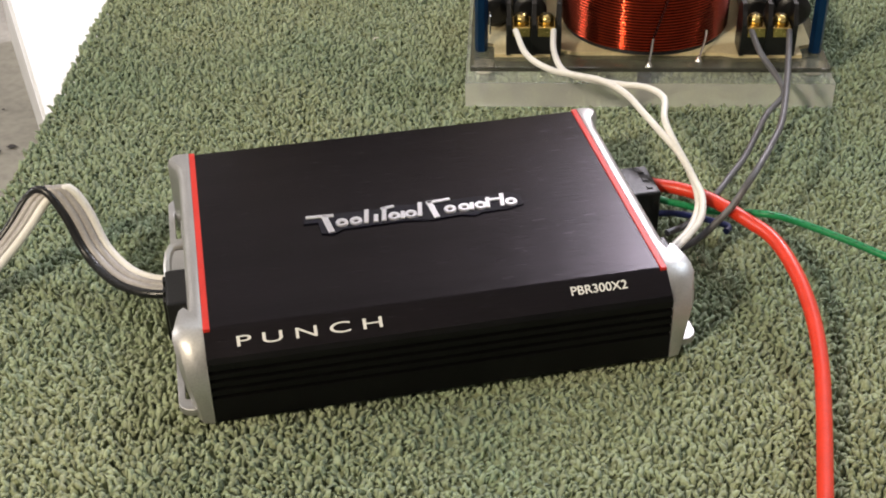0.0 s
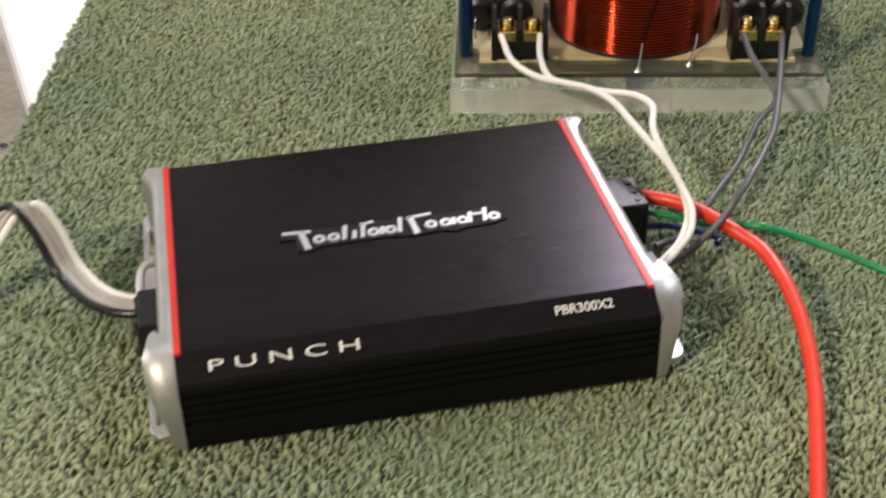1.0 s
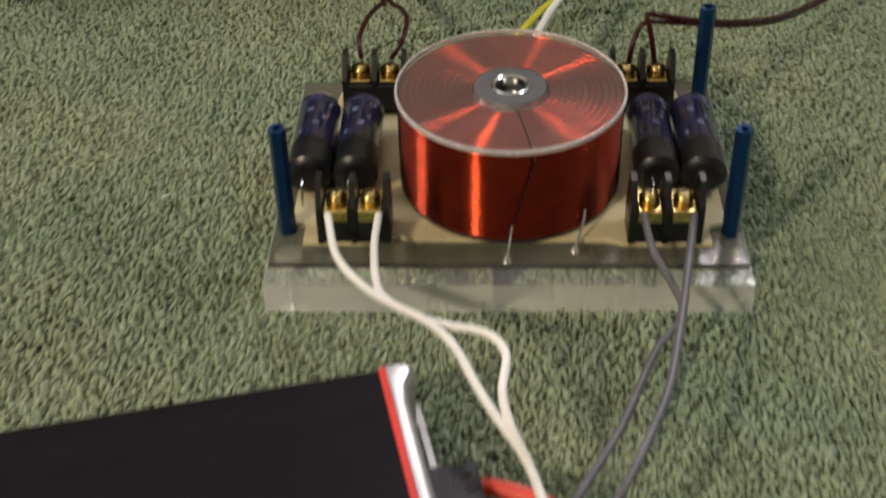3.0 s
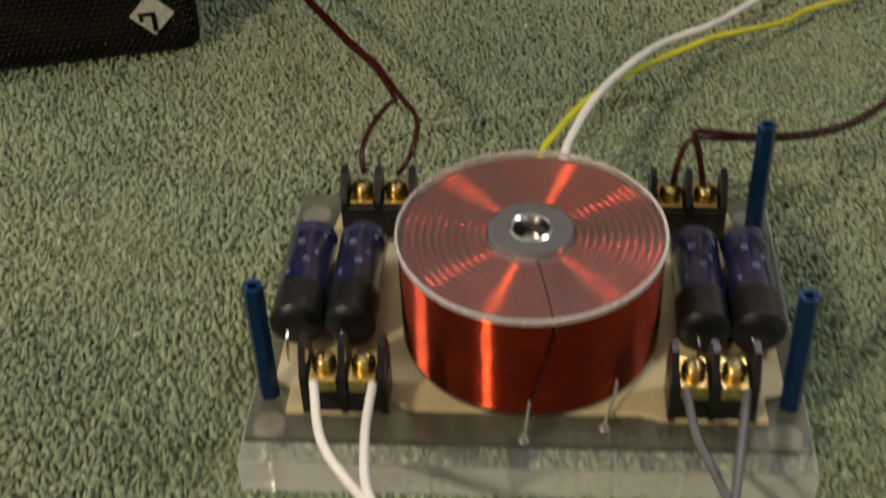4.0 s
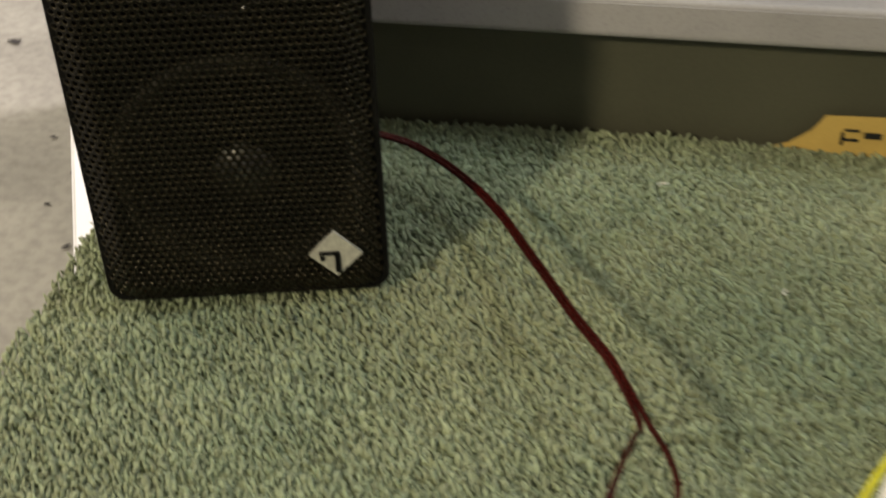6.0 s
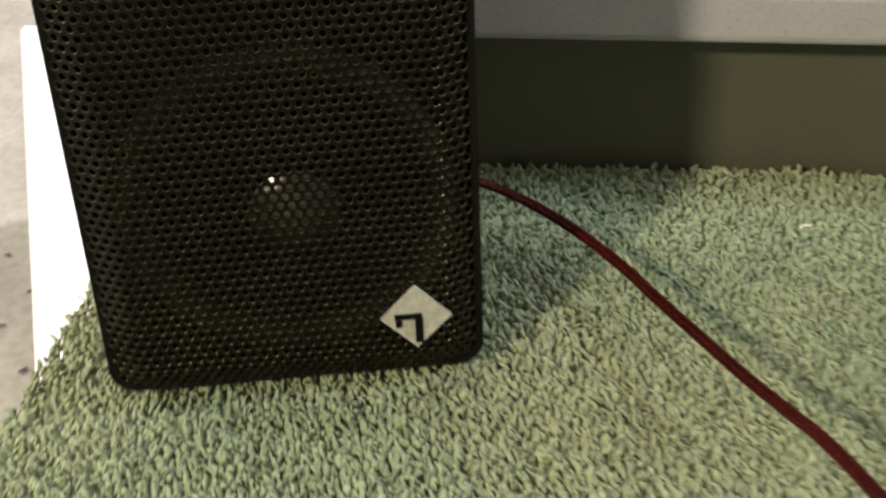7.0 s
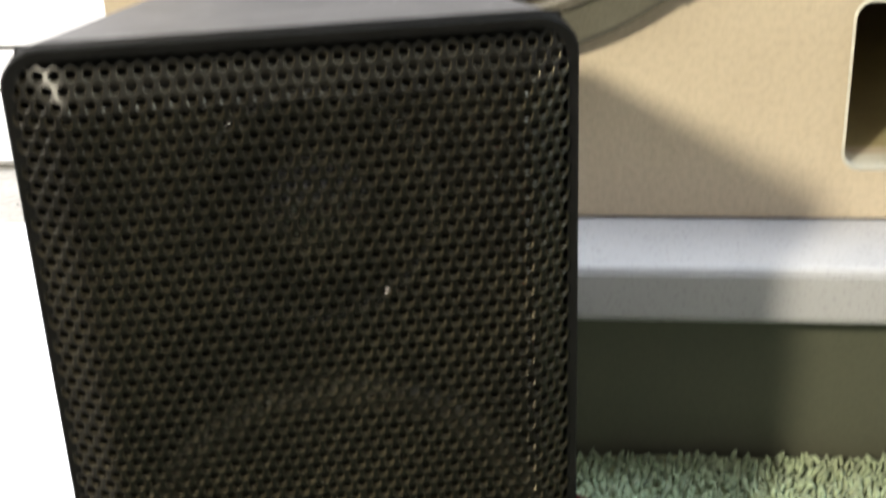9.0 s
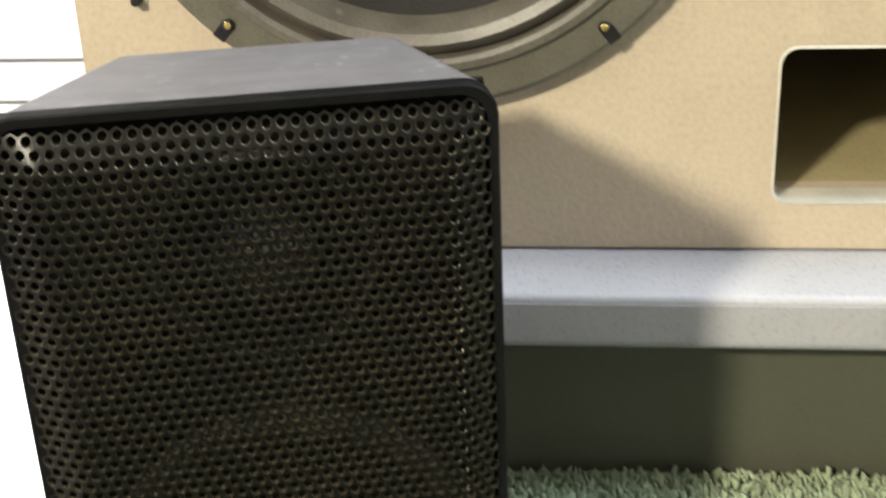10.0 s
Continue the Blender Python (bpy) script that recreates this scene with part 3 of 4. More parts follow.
sink = part("heatsink", body, BLACK_ANOD, amp, "brushed black heatsink with ribbed front")
sink.data.materials.append(BLACK_RIBS)
for poly in sink.data.polygons:
    if poly.center.y < -0.0625:
        poly.material_index = 1


def end_cap(s):
    """One silver end cap; s = -1 or 1 for its side of the amplifier."""
    strip = bm_new()
    box(strip, 0.0750, 0.0772, -0.0556, 0.0550, AH - 0.004, AH + 0.0005, 0.0002, 1)
    cap = bm_new()
    outline = [(0.0772, -0.0648), (0.0810, -0.0650), (0.0852, -0.0640), (0.0872, -0.0605), (0.0860, -0.0540), (0.0826, -0.0480), (0.0818, -0.040),
               (0.0818, 0.040), (0.0826, 0.048), (0.0850, 0.052), (0.0856, 0.0545), (0.0840, 0.0562), (0.0772, 0.0564)]
    levels = ((0.0, 0.0), (0.010, 0.0), (0.020, 0.0), (AH - 0.0030, 0.0), (AH - 0.0012, 0.0005), (AH + 0.0002, 0.0016), (AH + 0.0006, 0.0032))
    rings = []
    for z, inset in levels:
        ring = []
        for x, y in outline:
            yy = y
            if y < -0.05:
                yy = y + max(0.0, z - (AH - 0.0076)) * 1.25
            lean = 0.0042 * max(0.0, 1 - z / (AH - 0.0030)) if y < -0.045 else 0.0
            ring.append(cap.verts.new((max(0.0772, x - inset - lean), yy + (inset if y < 0 else -inset) * 0.4, z)))
        rings.append(ring)
    for p, q in zip(rings, rings[1:]):
        for k in range(len(p)):
            j = (k + 1) % len(p)
            cap.faces.new((p[k], p[j], q[j], q[k]))
    cap.faces.new(rings[0][::-1])
    cap.faces.new(rings[-1])
    for bm, nm, mat, label in ((strip, "red_strip", RED_STRIP, "thin red trim strip"), (cap, "end_cap", CAST, "cast silver end cap")):
        if s < 0:
            bm.transform(Matrix.Scale(-1, 4, (1, 0, 0)))
        bmesh.ops.recalc_face_normals(bm, faces=bm.faces[:])
        part(nm, bm, mat, amp, label, nm == "end_cap")
    lo, hi = (0.0780, 0.0880) if s > 0 else (-0.0880, -0.0780)
    slots = [rounded(0.0850 * s - 0.0014, 0.0850 * s + 0.0014, c - 0.010, c + 0.010, 0.0013)[::-1] for c in (-0.047, 0.047)]
    foot = plate("mounting_foot", rounded(lo, hi, -0.0660, 0.0620, 0.0045), slots, 0.0028, CAST, amp, "slotted silver mounting foot", 0.0004)
    foot.matrix_basis = pose(0, 0, 0.0022, -90, 0, 0) @ Matrix.Scale(-1, 4, (0, 0, 1)) @ pose(0, -0.0028, 0)


end_cap(-1)
end_cap(1)
# script emblem: dark backing with raised chrome strokes
emblem = bm_new()
top_edge = [(-0.0395, 0.0055), (-0.030, 0.0052), (-0.012, 0.0050), (-0.006, 0.0062), (0.0005, 0.0050), (0.004, 0.0062), (0.014, 0.0050), (0.028, 0.0050), (0.036, 0.0056), (0.0395, 0.0030)]
low_edge = [(0.0395, -0.0030), (0.034, -0.0048), (0.024, -0.0052), (0.021, -0.0066), (0.016, -0.0050), (0.006, -0.0060), (-0.004, -0.0045), (-0.026, -0.0048), (-0.030, -0.0072), (-0.034, -0.0060), (-0.0345, 0.0010), (-0.0395, 0.0012)]
loop = top_edge + low_edge
lo, hi = [emblem.verts.new((x, y, AH)) for x, y in loop], [emblem.verts.new((x, y, AH + 0.0005)) for x, y in loop]
for k in range(len(loop)):
    j = (k + 1) % len(loop)
    emblem.faces.new((lo[k], lo[j], hi[j], hi[k]))
emblem.faces.new(hi)
bmesh.ops.recalc_face_normals(emblem, faces=emblem.faces[:])
logo = part("emblem_plate", emblem, EMBLEM_BACK, amp, "glossy black emblem backing")


def stroke_box(bm, x, y, w, h, turn=0.0, z0=AH + 0.0004, z1=AH + 0.0011):
    one = box(bm_new(), -w / 2, w / 2, -h / 2, h / 2, z0, z1, 0.00022, 1)
    one.transform(Matrix.Translation((x, y, 0)) @ Matrix.Rotation(radians(turn), 4, "Z"))
    me = bpy.data.meshes.new("t")
    one.to_mesh(me)
    one.free()
    bm.from_mesh(me)
    bpy.data.meshes.remove(me)


def oval(bm, x, y, rx, ry, w=0.0013):
    n = 18
    quad = []
    for k in range(n):
        a = 2 * math.pi * k / n
        c, s = math.cos(a), math.sin(a)
        quad.append([bm.verts.new((x + (rx + d) * c, y + (ry + d) * s, z)) for d, z in ((w / 2, AH + 0.0004), (w / 2 - 0.0002, AH + 0.0011), (-w / 2 + 0.0002, AH + 0.0011), (-w / 2, AH + 0.0004))])
    for k in range(n):
        j = (k + 1) % n
        for i in range(3):
            bm.faces.new((quad[k][i], quad[j][i], quad[j][i + 1], quad[k][i + 1]))


def raised(kind, *args):
    """One raised chrome shape of the emblem, a part of its plate."""
    bm = bm_new()
    kind(bm, *args)
    bmesh.ops.recalc_face_normals(bm, faces=bm.faces[:])
    part("emblem_stroke", bm, CHROME, logo)


for shape in ((-0.0335, 0.0042, 0.0100, 0.0017, -4), (-0.0312, -0.0010, 0.0022, 0.0110, 8), (0.0068, -0.0002, 0.0022, 0.0108, 6), (0.0095, 0.0048, 0.0090, 0.0017, 5),
              (-0.0090, 0.0046, 0.0050, 0.0016, 8), (0.0300, 0.0014, 0.0050, 0.0014, 0)):
    raised(stroke_box, *shape)
for x in (-0.0262, -0.0212, -0.0074, -0.0014, 0.0128, 0.0180, 0.0240, 0.0352):
    raised(oval, x, -0.0012, 0.0016, 0.0017, 0.0015)
for x, h in ((-0.0172, 0.0084), (-0.0140, 0.0046), (-0.0108, 0.0084), (-0.0044, 0.0046), (0.0022, 0.0088), (0.0208, 0.0046), (0.0268, 0.0066), (0.0322, 0.0080)):
    raised(stroke_box, x, h / 2 - 0.0034, 0.0017, h, -9)
logo.location = (0.0004, -0.0042, 0)
# printing on the sloping front band
slope = math.degrees(math.atan2(0.0055, 0.0082))
band = pose(0, -0.0591, AH - 0.0030 + 0.0001, slope, 0, 0)
writing("front_print", "PUNCH", 0.0052, band @ pose(-0.0678, -0.0020, 0.0) @ Matrix.Diagonal((2.10, 1, 1, 1)), NYLON, amp, label="wide white printed word", space=1.5)
writing("model_print", "PBR300X2", 0.0043, band @ pose(0.0430, -0.0003, 0.0) @ Matrix.Diagonal((1.04, 1, 1, 1)), NYLON, amp, label="small white model number", bold=0.00005)
# connectors
plug = box(bm_new(), 0.0815, 0.0965, 0.004, 0.0235, 0.003, 0.0215, 0.0008)
for k in range(3):
    box(plug, 0.0920, 0.0940, 0.007 + 0.0055 * k, 0.0088 + 0.0055 * k, 0.0212, 0.0219)
part("power_plug", plug, BLACK_PLASTIC, amp, "black plastic power plug")
plug = box(bm_new(), 0.0815, 0.0905, -0.034, -0.018, 0.002, 0.0170, 0.0008)
part("speaker_plug", plug, BLACK_PLASTIC, amp, "black speaker wire plug")
plug = box(bm_new(), -0.0895, -0.0815, -0.024, -0.0035, 0.003, 0.0200, 0.001)
for k in range(3):
    box(plug, -0.0905, -0.0893, -0.021 + 0.006 * k, -0.018 + 0.006 * k, 0.002, 0.019, 0.0003)
part("input_plug", plug, BLACK_PLASTIC, amp, "black ribbed signal plug")
handle = tube(bm_new(), [(-0.0815, 0.019, 0.014), (-0.0870, 0.017, 0.015), (-0.0890, 0.010, 0.013), (-0.0890, -0.001, 0.010)], 0.0016, 8)
part("latch", handle, CAST, amp, "curved silver latch", True)

# ---------- the passive crossover ----------
xo = thing("crossover_network", (0.0, 0.391, 0.0008), 0, "passive speaker crossover with copper coil on clear acrylic", "crossover")
XW, XD = 0.1655, 0.1225
base = part("lower_plate", box(bm_new(), 0.0, XW, -0.0012, XD, -0.0030, 0.0098, 0.0004, 2), ACRYLIC, xo, "thick clear acrylic base plate")
base.visible_shadow = False
base.data.materials.append(EDGE_WHITE)
for poly in base.data.polygons:      # edges whitened in place of light refracted in the plate
    if abs(poly.normal.z) < 0.3:
        poly.material_index = 1
upper = bm_new()
box(upper, 0.0020, XW - 0.0020, 0.0035, XD - 0.0025, 0.0126, 0.0150, 0.0004, 2)
part("upper_plate", upper, SMOKE, xo, "smoky acrylic upper plate").visible_shadow = False
for x in (0.0085, XW - 0.0085):
    for y in (0.0105, XD - 0.012):
        part("washer", rod(bm_new(), 0.0050, 0.0099, 0.0125, 24, pose(x, y, 0)), NYLON, xo, "white nylon spacer")
        part("bolt", rod(bm_new(), 0.0022, -0.0020, 0.0099, 16, pose(x, y, 0)), STEEL, xo)
part("stud", rod(bm_new(), 0.0034, -0.0022, 0.0096, 16, pose(0.0812, 0.0075, 0)), BLACK_PLASTIC, xo, "dark stud set in the base plate")
# shaped circuit board
board = bm_new()
outline = [(0.013, 0.013), (0.0385, 0.013), (0.0385, 0.020), (0.0500, 0.015), (0.116, 0.015), (0.122, 0.013), (0.152, 0.013), (0.152, 0.022), (0.158, 0.024), (0.158, 0.094), (0.152, 0.097), (0.150, 0.110),
           (0.118, 0.110), (0.112, 0.106), (0.055, 0.106), (0.048, 0.110), (0.018, 0.110), (0.016, 0.097), (0.008, 0.094), (0.008, 0.025), (0.013, 0.023)]
lo, hi = [board.verts.new((x, y, 0.0151)) for x, y in outline], [board.verts.new((x, y, 0.0167)) for x, y in outline]
for k in range(len(outline)):
    j = (k + 1) % len(outline)
    board.faces.new((lo[k], lo[j], hi[j], hi[k]))
board.faces.new(hi)
board.faces.new(lo[::-1])
bmesh.ops.recalc_face_normals(board, faces=board.faces[:])
part("circuit_board", board, PCB, xo, "cream circuit board")
# the big coil
CX, CY = 0.0838, 0.0505
coil = bm_new()
prof = [(0.0125, 0.0185)]
TURNS = 24
for k in range(TURNS):
    z = 0.0185 + 0.0345 * (k + 0.5) / TURNS
    for a in (-75, -50, -25, 0, 25, 50, 75):
        prof.append((0.0385 + 0.00085 * math.cos(radians(a)), z + 0.00070 * math.sin(radians(a))))
for k in range(11):
    r = 0.0385 - 0.0255 * (k + 0.5) / 11
    for a in (75, 50, 25, 0, -25, -50, -75):
        prof.append((r + 0.00114 * math.sin(radians(a)), 0.0522 + 0.00115 * math.cos(radians(a))))
lathe(coil, prof, 112, pose(CX, CY, 0))
part("winding", coil, COPPER, xo, "red enamelled copper winding", True)
part("lower_flange", lathe(bm_new(), [(0.010, 0.0168), (0.0384, 0.0168), (0.0387, 0.0174), (0.0384, 0.0182), (0.010, 0.0182)], 80, pose(CX, CY, 0)), BLACK_PLASTIC, xo)
part("cover_disc", lathe(bm_new(), [(0.0128, 0.0538), (0.0390, 0.0538), (0.0392, 0.0544), (0.0390, 0.0552), (0.0128, 0.0552)], 96, pose(CX, CY, 0), True), CLEAR_DISC, xo, "clear plastic disc over the coil", True).visible_shadow = False
part("disc_edge", lathe(bm_new(), [(0.0393, 0.0537), (0.0399, 0.0537), (0.0401, 0.0545), (0.0399, 0.0554), (0.0393, 0.0554)], 96, pose(CX, CY, 0), True), DISC_EDGE, xo, "frosted rim of the disc", True)
part("hub", lathe(bm_new(), [(0.0062, 0.030), (0.0062, 0.0551), (0.0068, 0.0556), (0.0122, 0.0556), (0.0126, 0.0550), (0.0128, 0.030)], 48, pose(CX, CY, 0)), HUB, xo, "grey core washer", True)
part("hub_rim", lathe(bm_new(), [(0.0054, 0.0530), (0.0054, 0.0560), (0.0060, 0.0564), (0.0067, 0.0560), (0.0067, 0.0550)], 40, pose(CX, CY, 0)), STEEL, xo, "bright metal eyelet", True)
part("core_bolt", rod(bm_new(), 0.0030, 0.0170, 0.0520, 20, pose(CX, CY, 0)), STEEL, xo)
part("coil_lead", tube(bm_new(), [(CX + 0.002, CY - 0.013, 0.0535), (CX + 0.0045, CY - 0.025, 0.0535), (CX + 0.0068, CY - 0.0385, 0.0533), (CX + 0.0070, CY - 0.0397, 0.0500), (CX + 0.0040, CY - 0.0402, 0.0380), (CX + 0.0006, CY - 0.0404, 0.0262)], 0.00045, 8), MAROON_PVC, xo, "dark sleeve of the coil's lead", True)
for x0, y0, x1, y1 in ((0.0842, 0.0098, 0.0826, 0.0050), (0.1090, 0.0190, 0.1055, 0.0105)):
    part("lead_wire", tube(bm_new(), [(x0, y0, 0.0260), (x0 - 0.0006, y0 - 0.0025, 0.0225), (x1, y1, 0.0158)], 0.00050, 8), STEEL, xo, "tinned wire lead", True)
    part("solder_joint", lathe(bm_new(), [(0.0018, 0.0151), (0.0014, 0.0156), (0.0006, 0.0175), (0.0, 0.0178)], 16, pose(x1, y1, 0)), STEEL, xo, "", True)


def capacitor(x, y, length, r, z):
    m = pose(x, y, z, -90, 0, 0)
    e = r * 0.22
    sleeve = lathe(bm_new(), [(0, 0), (r * 0.62, 0), (r * 0.70, 0.0006), (r - e, 0.0004), (r, e), (r, length * 0.86), (r * 0.94, length * 0.88), (r * 0.94, length * 0.90), (r, length * 0.92), (r, length - e), (r - e, length), (r * 0.5, length), (0, length)], 36, m)
    ob = part("capacitor", sleeve, CAP, xo, "dark blue sleeved electrolytic capacitor", True)
    part("end_sleeve", lathe(bm_new(), [(0.0, -0.0002), (r * 0.62, -0.0002), (r - e, 0.0001), (r + 0.00025, e), (r + 0.00018, length * 0.33), (r - 0.0002, length * 0.335)], 36, m), BLACK_PLASTIC, ob, "black shrink sleeve", True)
    for k in range(5):     # faded printing round the sleeve
        wide = 0.0022 if k % 2 else 0.0012
        mark = box(bm_new(), -wide / 2, wide / 2, length * (0.40 + 0.10 * k), length * (0.455 + 0.10 * k), r - 0.0002, r + 0.00015)
        mark.transform(pose(x, y, z, 0, (-34, 6, 26, -14, 40)[k]))
        part("sleeve_print", mark, SLEEVE_INK, ob, "faded pale blue printed bar")
    part("capacitor_lead", tube(bm_new(), [(x - 0.002, y + 0.0006, z), (x - 0.002, y - 0.003, z - 0.001), (x - 0.002, y - 0.0045, z - 0.007), (x - 0.002, y - 0.005, 0.0168)], 0.0005, 8), STEEL, ob, "bare wire lead", True)


for x in (0.0128, 0.0292, 0.1355, 0.1515):
    capacitor(x, 0.0380, 0.0450, 0.0078, 0.0258)


def terminal(x, y, s):
    """A two-way barrier strip; s = -1 faces the front, 1 the back."""
    block = bm_new()
    box(block, -0.0125, 0.0125, -0.0065, 0.0065, 0.0, 0.0125, 0.0004, 1)
    for k in (-1, 0, 1):
        cx = 0.0113 * k
        fin = bm_new()
        vs = []
        for dx in (-0.0010, 0.0010):
            vs.append([fin.verts.new((cx + dx, py, pz)) for py, pz in ((-0.0072, 0.0), (-0.0072, 0.0150), (-0.0030, 0.0235), (0.0020, 0.0235), (0.0068, 0.0150), (0.0068, 0.0))])
        for i in range(6):
            j = (i + 1) % 6
            fin.faces.new((vs[0][i], vs[0][j], vs[1][j], vs[1][i]))
        fin.faces.new(vs[0][::-1])
        fin.faces.new(vs[1])
        bmesh.ops.recalc_face_normals(fin, faces=fin.faces[:])
        me = bpy.data.meshes.new("t")
        fin.to_mesh(me)
        fin.free()
        block.from_mesh(me)
        bpy.data.meshes.remove(me)
    m = pose(x, y, 0.0167, 0, 0, 0 if s < 0 else 180)
    block.transform(m)
    ob = part("terminal_block", block, BLACK_PLASTIC, xo, "black two-way barrier terminal")
    for k in (-0.5, 0.5):
        clamp = box(bm_new(), 0.0113 * k - 0.0042, 0.0113 * k + 0.0042, -0.0070, 0.0050, 0.0126, 0.0140, 0.0004, 1)
        box(clamp, 0.0113 * k - 0.0040, 0.0113 * k + 0.0040, -0.0074, -0.0064, 0.0092, 0.0140, 0.0003, 1)
        clamp.transform(m)
        part("clamp_plate", clamp, GOLD, ob, "gold clamp plate")
        screw = bm_new()
        lathe(screw, [(0.0033, 0.0140), (0.0036, 0.0148), (0.0035, 0.0161), (0.0027, 0.0173), (0.0012, 0.0178), (0.0, 0.0178)], 20, pose(0.0113 * k, -0.0010, 0))
        screw.transform(m)
        ob2 = part("screw", screw, GOLD, ob, "gold cross-head screw", True)
        slot = box(bm_new(), -0.0019, 0.0019, -0.0003, 0.0003, 0.0174, 0.01785)
        box(slot, -0.0003, 0.0003, -0.0019, 0.0019, 0.0174, 0.01786)
        slot.transform(m @ pose(0.0113 * k, -0.0010, 0, 0, 0, 25 + 40 * k))
        part("screw_slot", slot, BLACK_PLASTIC, ob, "dark cross slot")


terminal(0.0308, 0.0190, -1)
terminal(0.1358, 0.0190, -1)
terminal(0.0326, 0.1000, 1)
terminal(0.1346, 0.1000, 1)
for x, y in ((0.0070, 0.0205), (0.1590, 0.0200), (0.1578, 0.1020)):
    post = lathe(bm_new(), [(0.0016, 0.0520), (0.0016, 0.0580), (0.0027, 0.0582), (0.0030, 0.0578), (0.0030, 0.0152), (0.0, 0.0152)], 6, pose(x, y, 0))
    bmesh.ops.recalc_face_normals(post, faces=post.faces[:])
    part("standoff", post, BLUE_POST, xo, "blue anodised standoff")

